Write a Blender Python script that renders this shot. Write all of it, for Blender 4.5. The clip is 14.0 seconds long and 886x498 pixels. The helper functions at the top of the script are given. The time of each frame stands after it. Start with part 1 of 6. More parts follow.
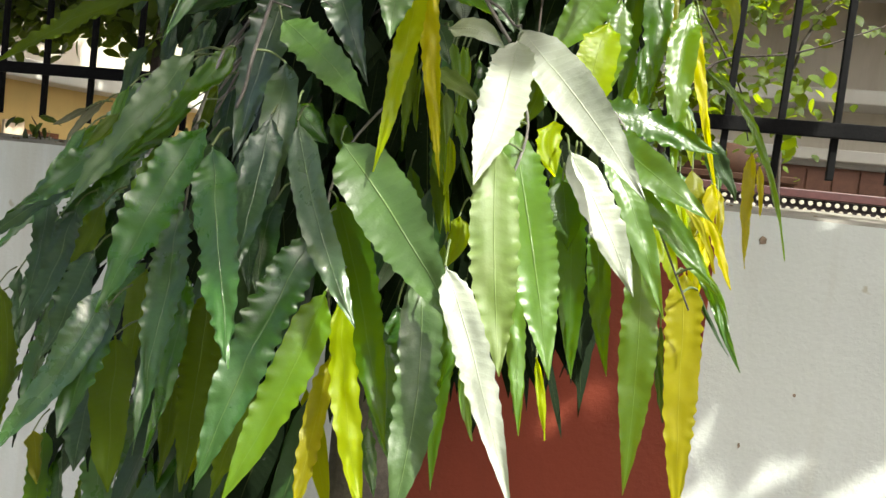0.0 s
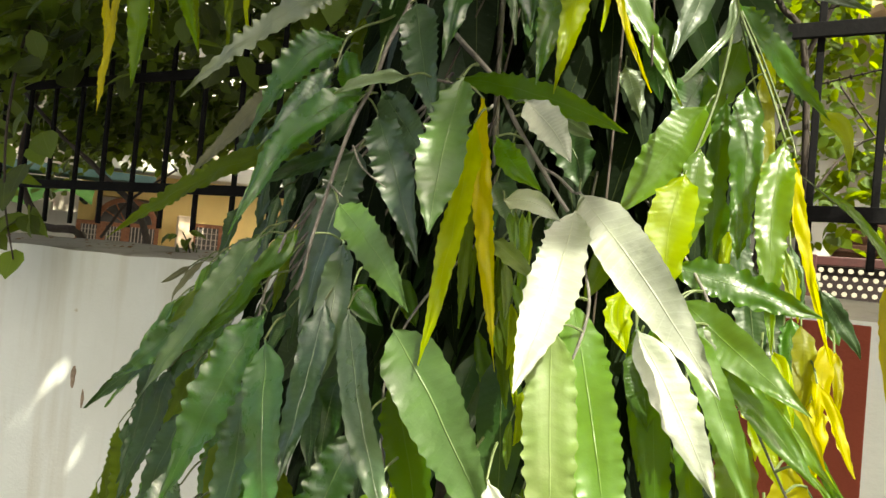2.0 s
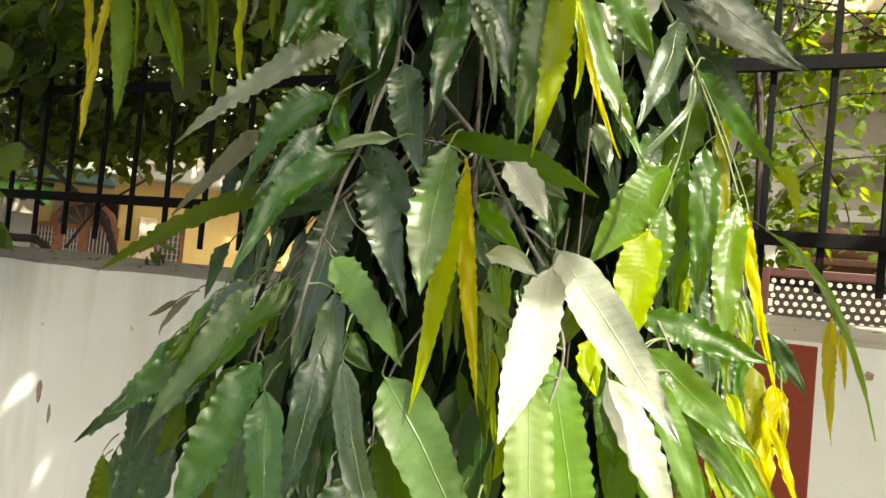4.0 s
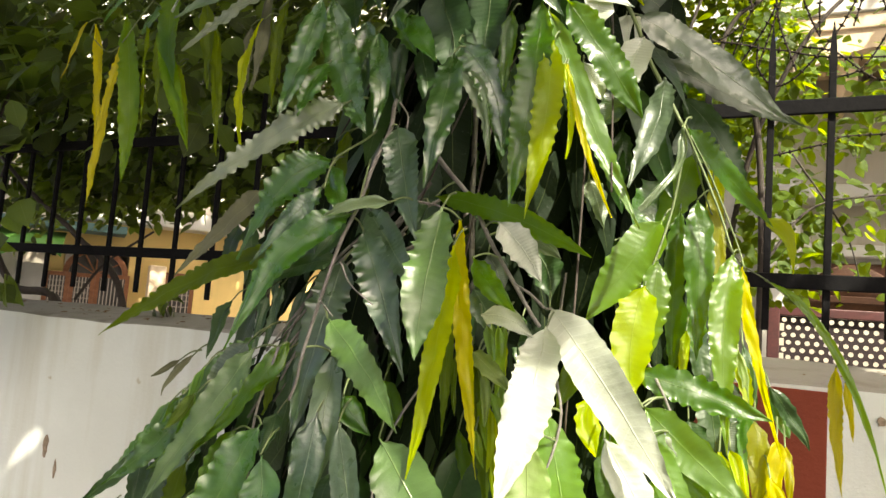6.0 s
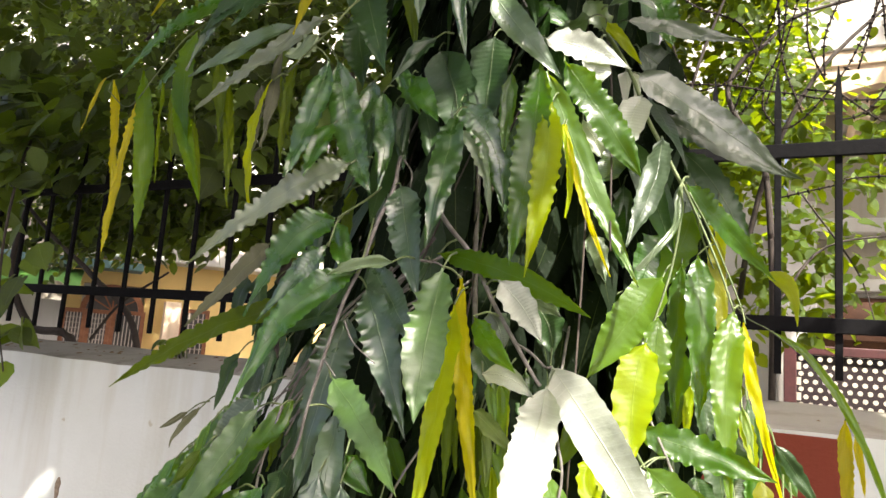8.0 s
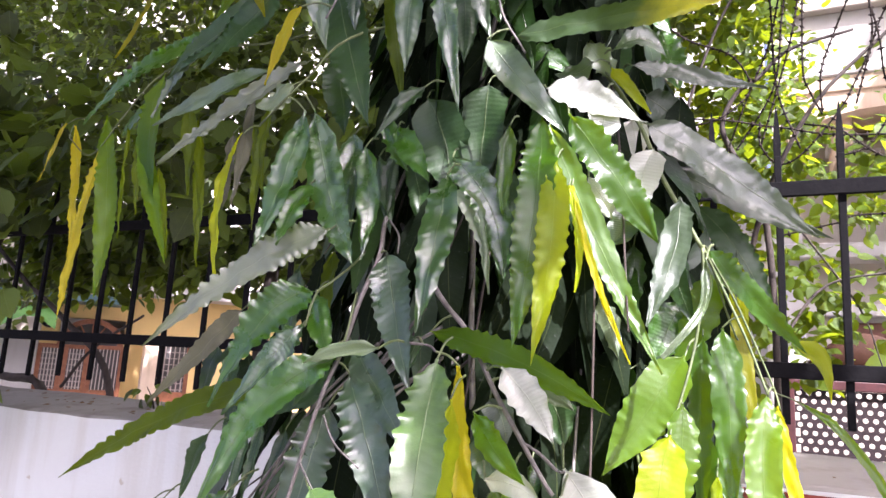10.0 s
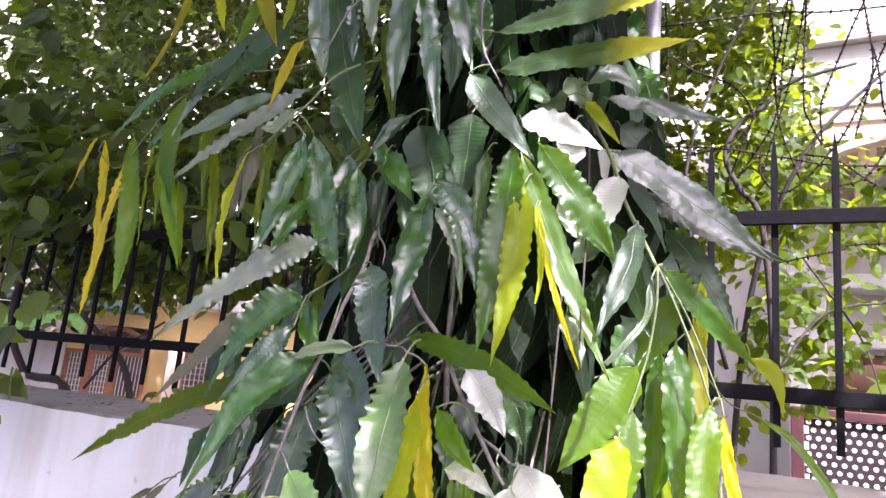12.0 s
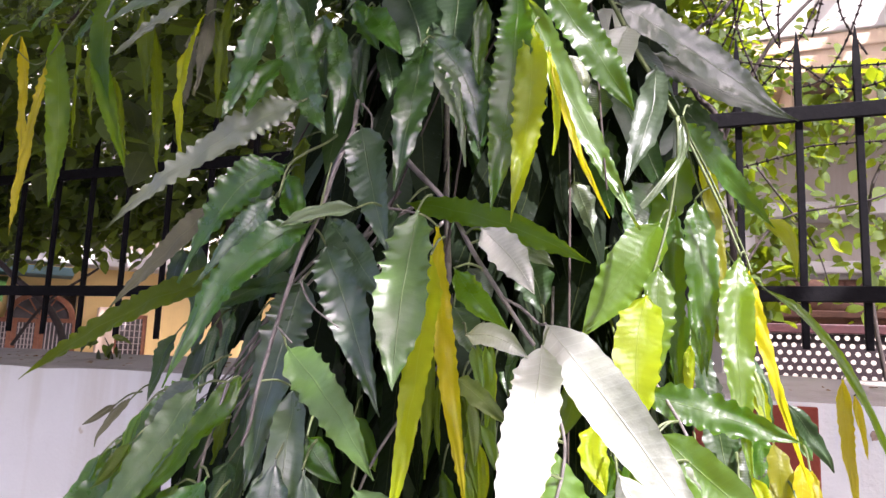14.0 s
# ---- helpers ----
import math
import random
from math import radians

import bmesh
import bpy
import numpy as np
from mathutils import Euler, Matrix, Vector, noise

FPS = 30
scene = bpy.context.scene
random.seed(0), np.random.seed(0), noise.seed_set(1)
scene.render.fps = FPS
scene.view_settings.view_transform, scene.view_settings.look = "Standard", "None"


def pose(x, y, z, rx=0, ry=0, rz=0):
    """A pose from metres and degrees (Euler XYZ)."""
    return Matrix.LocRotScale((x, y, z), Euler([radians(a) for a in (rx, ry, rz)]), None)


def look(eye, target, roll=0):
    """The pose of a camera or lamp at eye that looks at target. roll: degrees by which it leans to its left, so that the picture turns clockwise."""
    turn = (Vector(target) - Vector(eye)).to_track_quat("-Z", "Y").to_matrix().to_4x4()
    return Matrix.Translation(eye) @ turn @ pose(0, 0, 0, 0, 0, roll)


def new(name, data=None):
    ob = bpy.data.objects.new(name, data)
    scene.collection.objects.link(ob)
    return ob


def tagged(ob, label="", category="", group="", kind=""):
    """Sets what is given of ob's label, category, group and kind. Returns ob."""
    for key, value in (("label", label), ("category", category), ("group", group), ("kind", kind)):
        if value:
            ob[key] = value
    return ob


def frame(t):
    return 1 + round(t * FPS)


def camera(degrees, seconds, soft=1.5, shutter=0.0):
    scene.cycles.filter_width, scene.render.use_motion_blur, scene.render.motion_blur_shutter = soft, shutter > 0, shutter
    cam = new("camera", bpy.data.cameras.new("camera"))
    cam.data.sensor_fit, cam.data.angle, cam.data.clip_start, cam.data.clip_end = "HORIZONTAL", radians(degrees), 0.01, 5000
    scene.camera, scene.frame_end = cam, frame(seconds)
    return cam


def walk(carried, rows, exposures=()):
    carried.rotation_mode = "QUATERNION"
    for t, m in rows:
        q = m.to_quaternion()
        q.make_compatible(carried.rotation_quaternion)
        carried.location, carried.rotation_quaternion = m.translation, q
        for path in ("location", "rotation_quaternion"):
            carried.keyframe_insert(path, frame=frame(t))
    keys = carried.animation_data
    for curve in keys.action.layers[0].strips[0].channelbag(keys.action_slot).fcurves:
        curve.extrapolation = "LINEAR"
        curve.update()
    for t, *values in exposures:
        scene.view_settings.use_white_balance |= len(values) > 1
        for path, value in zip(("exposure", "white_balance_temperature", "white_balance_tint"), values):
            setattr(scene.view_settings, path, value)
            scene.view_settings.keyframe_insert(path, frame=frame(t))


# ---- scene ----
cam = camera(67.8, 14.0)
PATH = [
    (0, (0.344, 0.285, 1.574), (-0.144, 2.221, 1.463), 6.9),
    (0.5, (0.336, 0.262, 1.573), (-0.218, 2.182, 1.494), 1.9),
    (1, (0.339, 0.25, 1.575), (-0.175, 2.182, 1.509), 2.8),
    (1.5, (0.377, 0.302, 1.628), (-0.362, 2.161, 1.632), 4.3),
    (2, (0.388, 0.328, 1.665), (-0.515, 2.112, 1.719), 5.2),
    (2.5, (0.375, 0.324, 1.682), (-0.523, 2.11, 1.731), 5.7),
    (2.7, (0.378, 0.312, 1.695), (-0.452, 2.13, 1.709), 6.0),
    (4.8, (0.399, 0.279, 1.713), (-0.415, 2.101, 1.84), 5.4),
    (5, (0.408, 0.28, 1.718), (-0.423, 2.093, 1.866), 5.0),
    (5.5, (0.412, 0.283, 1.723), (-0.463, 2.073, 1.901), 3.6),
    (6, (0.399, 0.279, 1.723), (-0.438, 2.086, 1.906), 4.3),
    (6.5, (0.397, 0.271, 1.734), (-0.328, 2.124, 1.937), 4.4),
    (7, (0.397, 0.279, 1.732), (-0.339, 2.128, 1.933), 4.1),
    (7.5, (0.399, 0.277, 1.735), (-0.408, 2.088, 1.992), 3.9),
    (8, (0.413, 0.272, 1.745), (-0.465, 2.048, 2.025), 4.2),
    (8.5, (0.448, 0.283, 1.758), (-0.492, 2.016, 2.09), 3.9),
    (8.7, (0.455, 0.288, 1.764), (-0.548, 1.981, 2.12), 4.0),
    (10.8, (0.337, 0.341, 1.808), (-0.413, 2.157, 2.182), 3.0),
    (11, (0.354, 0.334, 1.793), (-0.434, 2.126, 2.202), 3.6),
    (11.5, (0.405, 0.289, 1.796), (-0.468, 2.034, 2.234), 4.6),
    (12, (0.44, 0.296, 1.786), (-0.463, 2.033, 2.194), 5.4),
    (12.5, (0.427, 0.302, 1.749), (-0.517, 2.032, 2.09), 3.3),
    (13, (0.387, 0.315, 1.723), (-0.428, 2.116, 2.031), 4.0),
    (13.5, (0.352, 0.33, 1.728), (-0.3, 2.2, 2.01), 3.3),
    (14, (0.357, 0.344, 1.714), (-0.369, 2.186, 1.998), 2.0),
]
EXPOSURES = [(0, 1.40, 6500, 0), (1.0, 1.43, 6850, -3), (2.5, 1.64, 7450, -4), (6.5, 1.79, 7200, 4), (8.5, 2.03, 6400, 13), (11.0, 2.40, 5700, 33), (12.0, 2.33, 5700, 33), (13.0, 2.10, 5800, 31), (14, 1.93, 5950, 30)]
walk(cam, [(t, look(eye, target, roll)) for t, eye, target, roll in PATH], EXPOSURES)

# ---- world and sun ----
world = bpy.data.worlds.new("sky")
scene.world = world
world.use_nodes = True
wn = world.node_tree
sky = wn.nodes.new("ShaderNodeTexSky")
sky.sky_type = "NISHITA"
sky.sun_disc = False
SUN_WAY = Vector((0.62, -0.50, 1.0)).normalized()
sky.sun_elevation = math.asin(SUN_WAY.z)
sky.sun_rotation = math.atan2(SUN_WAY.x, SUN_WAY.y)
sky.air_density, sky.dust_density, sky.ozone_density = 0.30, 6.5, 0.1
wn.links.new(sky.outputs[0], wn.nodes["Background"].inputs[0])
wn.nodes["Background"].inputs[1].default_value = 0.15
sun = new("sun", bpy.data.lights.new("sun", "SUN"))
sun.data.energy, sun.data.angle, sun.data.color = 4.7, radians(0.53), (1.0, 0.95, 0.86)
sun.matrix_world = look(SUN_WAY * 20, (0, 0, 0))


# ---- materials ----
def shader(name, rough=0.6, metal=0.0, spec=0.5):
    m = bpy.data.materials.new(name)
    m.use_nodes = True
    t = m.node_tree
    b = t.nodes["Principled BSDF"]
    b.inputs["Roughness"].default_value = rough
    b.inputs["Metallic"].default_value = metal
    b.inputs["Specular IOR Level"].default_value = spec
    return m, t, b


def node(t, kind, **values):
    n = t.nodes.new(kind)
    for k, v in values.items():
        n.inputs[k].default_value = v
    return n


def ramp(t, source, stops):
    r = t.nodes.new("ShaderNodeValToRGB")
    e = r.color_ramp.elements
    while len(e) < len(stops):
        e.new(0.5)
    for k, (at, c) in zip(e, stops):
        k.position, k.color = at, (*c, 1) if len(c) == 3 else c
    t.links.new(source, r.inputs[0])
    return r.outputs[0]


def mixed(t, fac, a, b, blend="MIX"):
    n = t.nodes.new("ShaderNodeMix")
    n.data_type, n.blend_type = "RGBA", blend
    for i, v in ((0, fac), (6, a), (7, b)):
        if isinstance(v, bpy.types.NodeSocket):
            t.links.new(v, n.inputs[i])
        elif i == 0:
            n.inputs[0].default_value = v
        else:
            n.inputs[i].default_value = (*v, 1)
    return n.outputs[2]


def coords(t, kind="Object", scale=(1, 1, 1)):
    c = t.nodes.new("ShaderNodeTexCoord")
    m = t.nodes.new("ShaderNodeMapping")
    m.inputs["Scale"].default_value = scale
    t.links.new(c.outputs[kind], m.inputs[0])
    return m.outputs[0]


def noise_of(t, vec, scale, detail=6, rough=0.6):
    n = node(t, "ShaderNodeTexNoise", Scale=scale, Detail=detail, Roughness=rough)
    t.links.new(vec, n.inputs["Vector"])
    return n.outputs[0]


def bumped(t, b, height, strength, distance=0.01):
    n = node(t, "ShaderNodeBump", Strength=strength, Distance=distance)
    t.links.new(height, n.inputs["Height"])
    t.links.new(n.outputs[0], b.inputs["Normal"])


def mottled(name, dark, light, scale=8.0, rough=0.7, metal=0.0, bump=0.2, spec=0.5, fine=120.0):
    """A surface that varies at two scales between two colours."""
    m, t, b = shader(name, rough, metal, spec)
    v = coords(t)
    big, small = noise_of(t, v, scale), noise_of(t, v, fine, 4)
    col = ramp(t, big, [(0.3, dark), (0.7, light)])
    col = mixed(t, 0.35, col, ramp(t, small, [(0.3, [c * 0.6 for c in dark]), (0.7, [min(1, c * 1.15) for c in light])]))
    t.links.new(col, b.inputs["Base Color"])
    if bump:
        bumped(t, b, small, bump, 0.003)
    return m


def plaster(name, base, stain, streaks=0.5):
    """Painted plaster with rain streaks, blotches and small chips."""
    m, t, b = shader(name, 0.75, 0.0, 0.3)
    v = coords(t)
    down = coords(t, "Object", (9, 9, 1.1))
    wide = noise_of(t, v, 0.9, 3, 0.5)
    blot = noise_of(t, v, 2.2, 8, 0.65)
    run = noise_of(t, down, 1.0, 5, 0.6)
    fine = noise_of(t, v, 90, 5)
    chip = noise_of(t, v, 17, 3, 0.5)
    col = ramp(t, blot, [(0.3, [c * 0.86 for c in base]), (0.65, base)])
    col = mixed(t, ramp(t, wide, [(0.38, (0, 0, 0)), (0.62, (0.45, 0.45, 0.45))]), col, [a * 0.6 + b * 0.4 for a, b in zip(base, stain)])
    mask = ramp(t, run, [(0.50, (0, 0, 0)), (0.72, (streaks, streaks, streaks))])
    col = mixed(t, mask, col, stain)
    col = mixed(t, ramp(t, chip, [(0.73, (0, 0, 0)), (0.76, (0.8, 0.8, 0.8))]), col, stain)
    t.links.new(col, b.inputs["Base Color"])
    bumped(t, b, fine, 0.35, 0.004)
    return m


def leaf_material(name, colour, under, glow, clear, rough=0.32, veins=1.0, gloss=0.6, tip=None, spread=(0.72, 1.3)):
    """Leathery leaf: pale midrib, side veins, glossy skin, light coming through the blade."""
    m, t, b = shader(name, rough, 0.0, gloss)
    b.inputs["Coat Weight"].default_value = 0.48 * gloss
    b.inputs["Coat Roughness"].default_value = rough * 1.25
    uv = t.nodes.new("ShaderNodeUVMap")
    sep = t.nodes.new("ShaderNodeSeparateXYZ")
    t.links.new(uv.outputs[0], sep.inputs[0])

    def maths(op, a, c=None):
        n = t.nodes.new("ShaderNodeMath")
        n.operation = op
        for i, v in enumerate((a, c)):
            if isinstance(v, bpy.types.NodeSocket):
                t.links.new(v, n.inputs[i])
            elif v is not None:
                n.inputs[i].default_value = v
        return n.outputs[0]

    across = maths("ABSOLUTE", maths("SUBTRACT", sep.outputs[1], 0.5))
    rib = ramp(t, across, [(0.004, (1, 1, 1)), (0.017, (0, 0, 0))])
    lines = maths("SINE", maths("MULTIPLY", maths("SUBTRACT", sep.outputs[0], maths("MULTIPLY", across, 0.09)), 130.0))
    side = ramp(t, lines, [(0.90, (0, 0, 0)), (1.0, (1, 1, 1))])
    info = t.nodes.new("ShaderNodeObjectInfo")
    isl = t.nodes.new("ShaderNodeNewGeometry")
    rnd = maths("FRACT", maths("ADD", info.outputs["Random"], isl.outputs["Random Per Island"]))
    v = coords(t, "Object")
    patch = noise_of(t, v, 30, 5)
    speck = noise_of(t, v, 220, 3)
    col = mixed(t, rnd, [c * spread[0] for c in colour], [min(1, c * spread[1]) for c in colour])
    col = mixed(t, ramp(t, patch, [(0.35, (0, 0, 0)), (0.75, (0.6, 0.6, 0.6))]), col, under)
    # A tip colour paints sun shining through the end of the blade.
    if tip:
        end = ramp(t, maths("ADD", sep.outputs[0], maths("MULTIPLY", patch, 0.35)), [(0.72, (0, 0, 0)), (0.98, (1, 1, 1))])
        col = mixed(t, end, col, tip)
    col = mixed(t, ramp(t, speck, [(0.66, (0, 0, 0)), (0.72, (0.35, 0.35, 0.35))]), col, [c * 0.5 + 0.08 for c in colour])
    col = mixed(t, mixed(t, 0.25 * veins, (0, 0, 0), side), col, [c * 1.5 + 0.01 for c in colour])
    col = mixed(t, mixed(t, 0.55 * veins, (0, 0, 0), rib), col, [c * 0.8 + k for c, k in zip(colour, (0.11, 0.13, 0.045))])
    t.links.new(col, b.inputs["Base Color"])
    rr = ramp(t, patch, [(0.3, (rough * 0.8,) * 3), (0.75, (rough * 1.5,) * 3)])
    t.links.new(rr, b.inputs["Roughness"])
    hgt = maths("ADD", maths("MULTIPLY", rib, 0.25), maths("ADD", maths("MULTIPLY", lines, 0.035), maths("MULTIPLY", patch, 1.2)))
    bumped(t, b, hgt, 0.85, 0.0020)
    tr = t.nodes.new("ShaderNodeBsdfTranslucent")
    tc = mixed(t, rnd, [c * (spread[0] + 0.08) for c in glow], [min(1, c * 1.15) for c in glow])
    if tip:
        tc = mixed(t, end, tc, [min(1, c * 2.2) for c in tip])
    t.links.new(tc, tr.inputs["Color"])
    mix = t.nodes.new("ShaderNodeMixShader")
    mix.inputs[0].default_value = clear
    t.links.new(b.outputs[0], mix.inputs[1])
    t.links.new(tr.outputs[0], mix.inputs[2])
    t.links.new(mix.outputs[0], t.nodes["Material Output"].inputs[0])
    return m


LEAF = {
    "d": leaf_material("leaf_dark", (0.013, 0.040, 0.006), (0.022, 0.052, 0.010), (0.07, 0.20, 0.003), 0.18, 0.38, 1.0, 0.5),
    "g": leaf_material("leaf_green", (0.022, 0.076, 0.005), (0.034, 0.090, 0.009), (0.20, 0.44, 0.003), 0.28, 0.27, 0.8, 0.75),
    "m": leaf_material("leaf_waxy", (0.026, 0.072, 0.010), (0.040, 0.088, 0.020), (0.15, 0.34, 0.006), 0.18, 0.25, 0.8, 1.0),
    "b": leaf_material("leaf_old_waxy", (0.020, 0.046, 0.015), (0.032, 0.060, 0.026), (0.07, 0.14, 0.006), 0.10, 0.30, 0.8, 1.0),
    "v": leaf_material("leaf_vivid", (0.027, 0.078, 0.003), (0.038, 0.092, 0.006), (0.33, 0.53, 0.002), 0.50, 0.34, 1.0, 0.28),
    "q": leaf_material("leaf_underside", (0.115, 0.138, 0.095), (0.150, 0.168, 0.130), (0.32, 0.46, 0.03), 0.25, 0.36, 1.0, 0.9),
    "p": leaf_material("leaf_pale", (0.105, 0.152, 0.074), (0.140, 0.182, 0.106), (0.32, 0.46, 0.03), 0.25, 0.36, 1.0, 0.9),
    # l: lighter green copy for leaves standing in the sun.
    "l": leaf_material("leaf_light", (0.065, 0.142, 0.018), (0.090, 0.168, 0.034), (0.46, 0.64, 0.008), 0.42, 0.32, 1.0, 0.6),
    # y and o: own yellow tone, base raised to imitate backlight.
    "y": leaf_material("leaf_yellow_green", (0.220, 0.290, 0.002), (0.255, 0.315, 0.005), (0.84, 0.94, 0.002), 0.60, 0.36, 1.0, 0.26),
    "o": leaf_material("leaf_yellow", (0.40, 0.345, 0.003), (0.45, 0.38, 0.006), (1.0, 0.90, 0.002), 0.62, 0.38, 1.0, 0.26),
    # x: backlit glow of the tip is put into the colour.
    "x": leaf_material("leaf_backlit_tip", (0.026, 0.052, 0.018), (0.042, 0.070, 0.030), (0.14, 0.24, 0.010), 0.34, 0.34, 1.0, 0.8, (0.36, 0.36, 0.010)),
}
LEAF.update({
    # r and i: greyer, lighter bases stand in for sky reflected on the blade.
    "r": leaf_material("leaf_sheen_green", (0.052, 0.104, 0.022), (0.074, 0.124, 0.040), (0.20, 0.38, 0.010), 0.20, 0.38, 0.9, 0.75),
    "c": leaf_material("leaf_cool", (0.023, 0.072, 0.008), (0.035, 0.088, 0.015), (0.12, 0.30, 0.004), 0.20, 0.30, 0.9, 0.9),
    # e and h carry sunlight on the green leaf in colour and glow.
    "e": leaf_material("leaf_bright", (0.040, 0.105, 0.008), (0.056, 0.122, 0.018), (0.40, 0.62, 0.004), 0.44, 0.30, 1.0, 0.5),
    "f": leaf_material("leaf_clear", (0.060, 0.130, 0.006), (0.080, 0.148, 0.012), (0.50, 0.66, 0.003), 0.50, 0.32, 1.0, 0.45),
    "h": leaf_material("leaf_lit_under", (0.025, 0.078, 0.003), (0.036, 0.094, 0.007), (0.34, 0.56, 0.002), 0.45, 0.28, 1.0, 0.45),
    "i": leaf_material("leaf_grey_sheen", (0.044, 0.078, 0.030), (0.062, 0.096, 0.046), (0.16, 0.30, 0.015), 0.18, 0.30, 0.9, 1.0),
    "j": leaf_material("leaf_grey_dark", (0.040, 0.062, 0.034), (0.058, 0.080, 0.050), (0.14, 0.24, 0.01), 0.15, 0.36, 0.9, 0.8),
    "n": leaf_material("leaf_yellow_narrow", (0.190, 0.180, 0.004), (0.230, 0.205, 0.008), (0.74, 0.64, 0.003), 0.52, 0.38, 1.0, 0.25),
    "u": leaf_material("leaf_dull", (0.085, 0.085, 0.052), (0.11, 0.108, 0.072), (0.22, 0.26, 0.04), 0.20, 0.55, 1.0, 0.3),
    "w": leaf_material("leaf_olive", (0.040, 0.070, 0.003), (0.052, 0.082, 0.005), (0.32, 0.44, 0.002), 0.46, 0.42, 1.0, 0.2),
    "z": leaf_material("leaf_olive_yellow", (0.120, 0.130, 0.003), (0.150, 0.150, 0.006), (0.58, 0.54, 0.002), 0.52, 0.38, 1.0, 0.25),
    "a": leaf_material("leaf_aged", (0.110, 0.160, 0.045), (0.165, 0.188, 0.080), (0.42, 0.56, 0.02), 0.36, 0.48, 1.3, 0.5),
})
# Near-black base puts the shade inside the crown into the leaf colour.
LEAF["k"] = leaf_material("leaf_inner_shade", (0.004, 0.009, 0.003), (0.007, 0.012, 0.004), (0.03, 0.07, 0.003), 0.06, 0.7, 0.6, 0.08)
# Whitened base imitates the glare of full sun on the blade.
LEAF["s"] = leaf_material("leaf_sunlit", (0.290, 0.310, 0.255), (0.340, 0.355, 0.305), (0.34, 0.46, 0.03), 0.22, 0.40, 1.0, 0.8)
LEAF_VINE = leaf_material("vine_leaf", (0.054, 0.090, 0.012), (0.080, 0.106, 0.020), (0.32, 0.46, 0.010), 0.24, 0.5, 0.6, 0.30, None, (0.15, 1.6))
LEAF_VINE_LIGHT = leaf_material("vine_leaf_light", (0.040, 0.076, 0.006), (0.058, 0.090, 0.010), (0.40, 0.52, 0.005), 0.46, 0.5, 0.6, 0.2, None, (0.35, 1.5))
TWIG = mottled("twig_bark", (0.080, 0.073, 0.066), (0.190, 0.175, 0.160), 30, 0.85, 0, 0.6, 0.2)
GREEN_TWIG = mottled("green_twig", (0.06, 0.085, 0.028), (0.13, 0.16, 0.06), 30, 0.6, 0, 0.3)
BARK = mottled("trunk_bark", (0.055, 0.045, 0.036), (0.13, 0.11, 0.09), 12, 0.9, 0, 0.9)
VINE_BARK = mottled("vine_bark", (0.018, 0.013, 0.010), (0.05, 0.036, 0.028), 25, 0.85, 0, 0.6)
WHITE_WALL = plaster("white_plaster", (0.63, 0.66, 0.645), (0.40, 0.37, 0.28), 0.4)
RED_PAINT = plaster("red_oxide_paint", (0.185, 0.033, 0.015), (0.12, 0.026, 0.014), 0.4)
CEMENT = plaster("cement_coping", (0.30, 0.28, 0.25), (0.13, 0.11, 0.085), 0.7)
BLACK_IRON = mottled("black_iron_paint", (0.004, 0.004, 0.005), (0.009, 0.0085, 0.009), 20, 0.8, 0.0, 0.25, 0.08)
BLACK_WIRE = mottled("blackened_wire", (0.012, 0.009, 0.008), (0.035, 0.024, 0.018), 60, 0.8, 0.2, 0.2, 0.2)
PIPE = mottled("galvanised_pipe", (0.16, 0.16, 0.165), (0.26, 0.26, 0.265), 15, 0.6, 0.3, 0.15)
DRY = mottled("dry_leaf", (0.10, 0.055, 0.025), (0.24, 0.15, 0.07), 60, 0.9, 0, 0.3, 0.2)
SHEET = mottled("dark_sheet_metal", (0.014, 0.009, 0.010), (0.034, 0.022, 0.024), 30, 0.6, 0.2, 0.1, 0.3)
MAROON = mottled("maroon_paint", (0.036, 0.010, 0.011), (0.070, 0.018, 0.019), 20, 0.5, 0, 0.15)
RUSTBROWN = mottled("rust_brown_paint", (0.10, 0.038, 0.022), (0.20, 0.085, 0.050), 14, 0.65, 0, 0.3)
BROWN_POT = mottled("brown_pot", (0.020, 0.008, 0.004), (0.048, 0.018, 0.008), 10, 0.75, 0, 0.3, 0.2)
GROUND = mottled("dusty_ground", (0.045, 0.043, 0.040), (0.085, 0.080, 0.075), 3, 0.95, 0, 0.6, 0.3, 60)
YELLOW = plaster("yellow_plaster", (0.78, 0.56, 0.22), (0.52, 0.38, 0.17), 0.25)
CREAM = plaster("cream_plaster", (0.50, 0.455, 0.385), (0.32, 0.27, 0.21), 0.4)
HOUSE_WHITE = plaster("house_white", (0.58, 0.56, 0.525), (0.45, 0.41, 0.36), 0.35)
PEACH = plaster("peach_plaster", (0.74, 0.58, 0.42), (0.40, 0.28, 0.19), 0.4)
GREYSTONE = plaster("grey_plaster", (0.42, 0.40, 0.38), (0.26, 0.24, 0.22), 0.4)
WOOD = mottled("red_brown_wood", (0.16, 0.055, 0.022), (0.33, 0.125, 0.055), 18, 0.45, 0, 0.2)
WHITE_BAR = mottled("white_grille_paint", (0.36, 0.30, 0.26), (0.50, 0.44, 0.40), 20, 0.5, 0, 0.1)
GREEN_TARP = mottled("green_awning", (0.06, 0.17, 0.025), (0.11, 0.27, 0.05), 5, 0.6, 0, 0.15)
TEAL = mottled("teal_sheet", (0.055, 0.12, 0.12), (0.10, 0.18, 0.18), 5, 0.6, 0, 0.1)


def glass_of(name):
    m, t, b = shader(name, 0.08, 0.0, 0.6)
    v = coords(t)
    t.links.new(ramp(t, noise_of(t, v, 3), [(0.3, (0.05, 0.045, 0.045)), (0.7, (0.13, 0.12, 0.12))]), b.inputs["Base Color"])
    return m


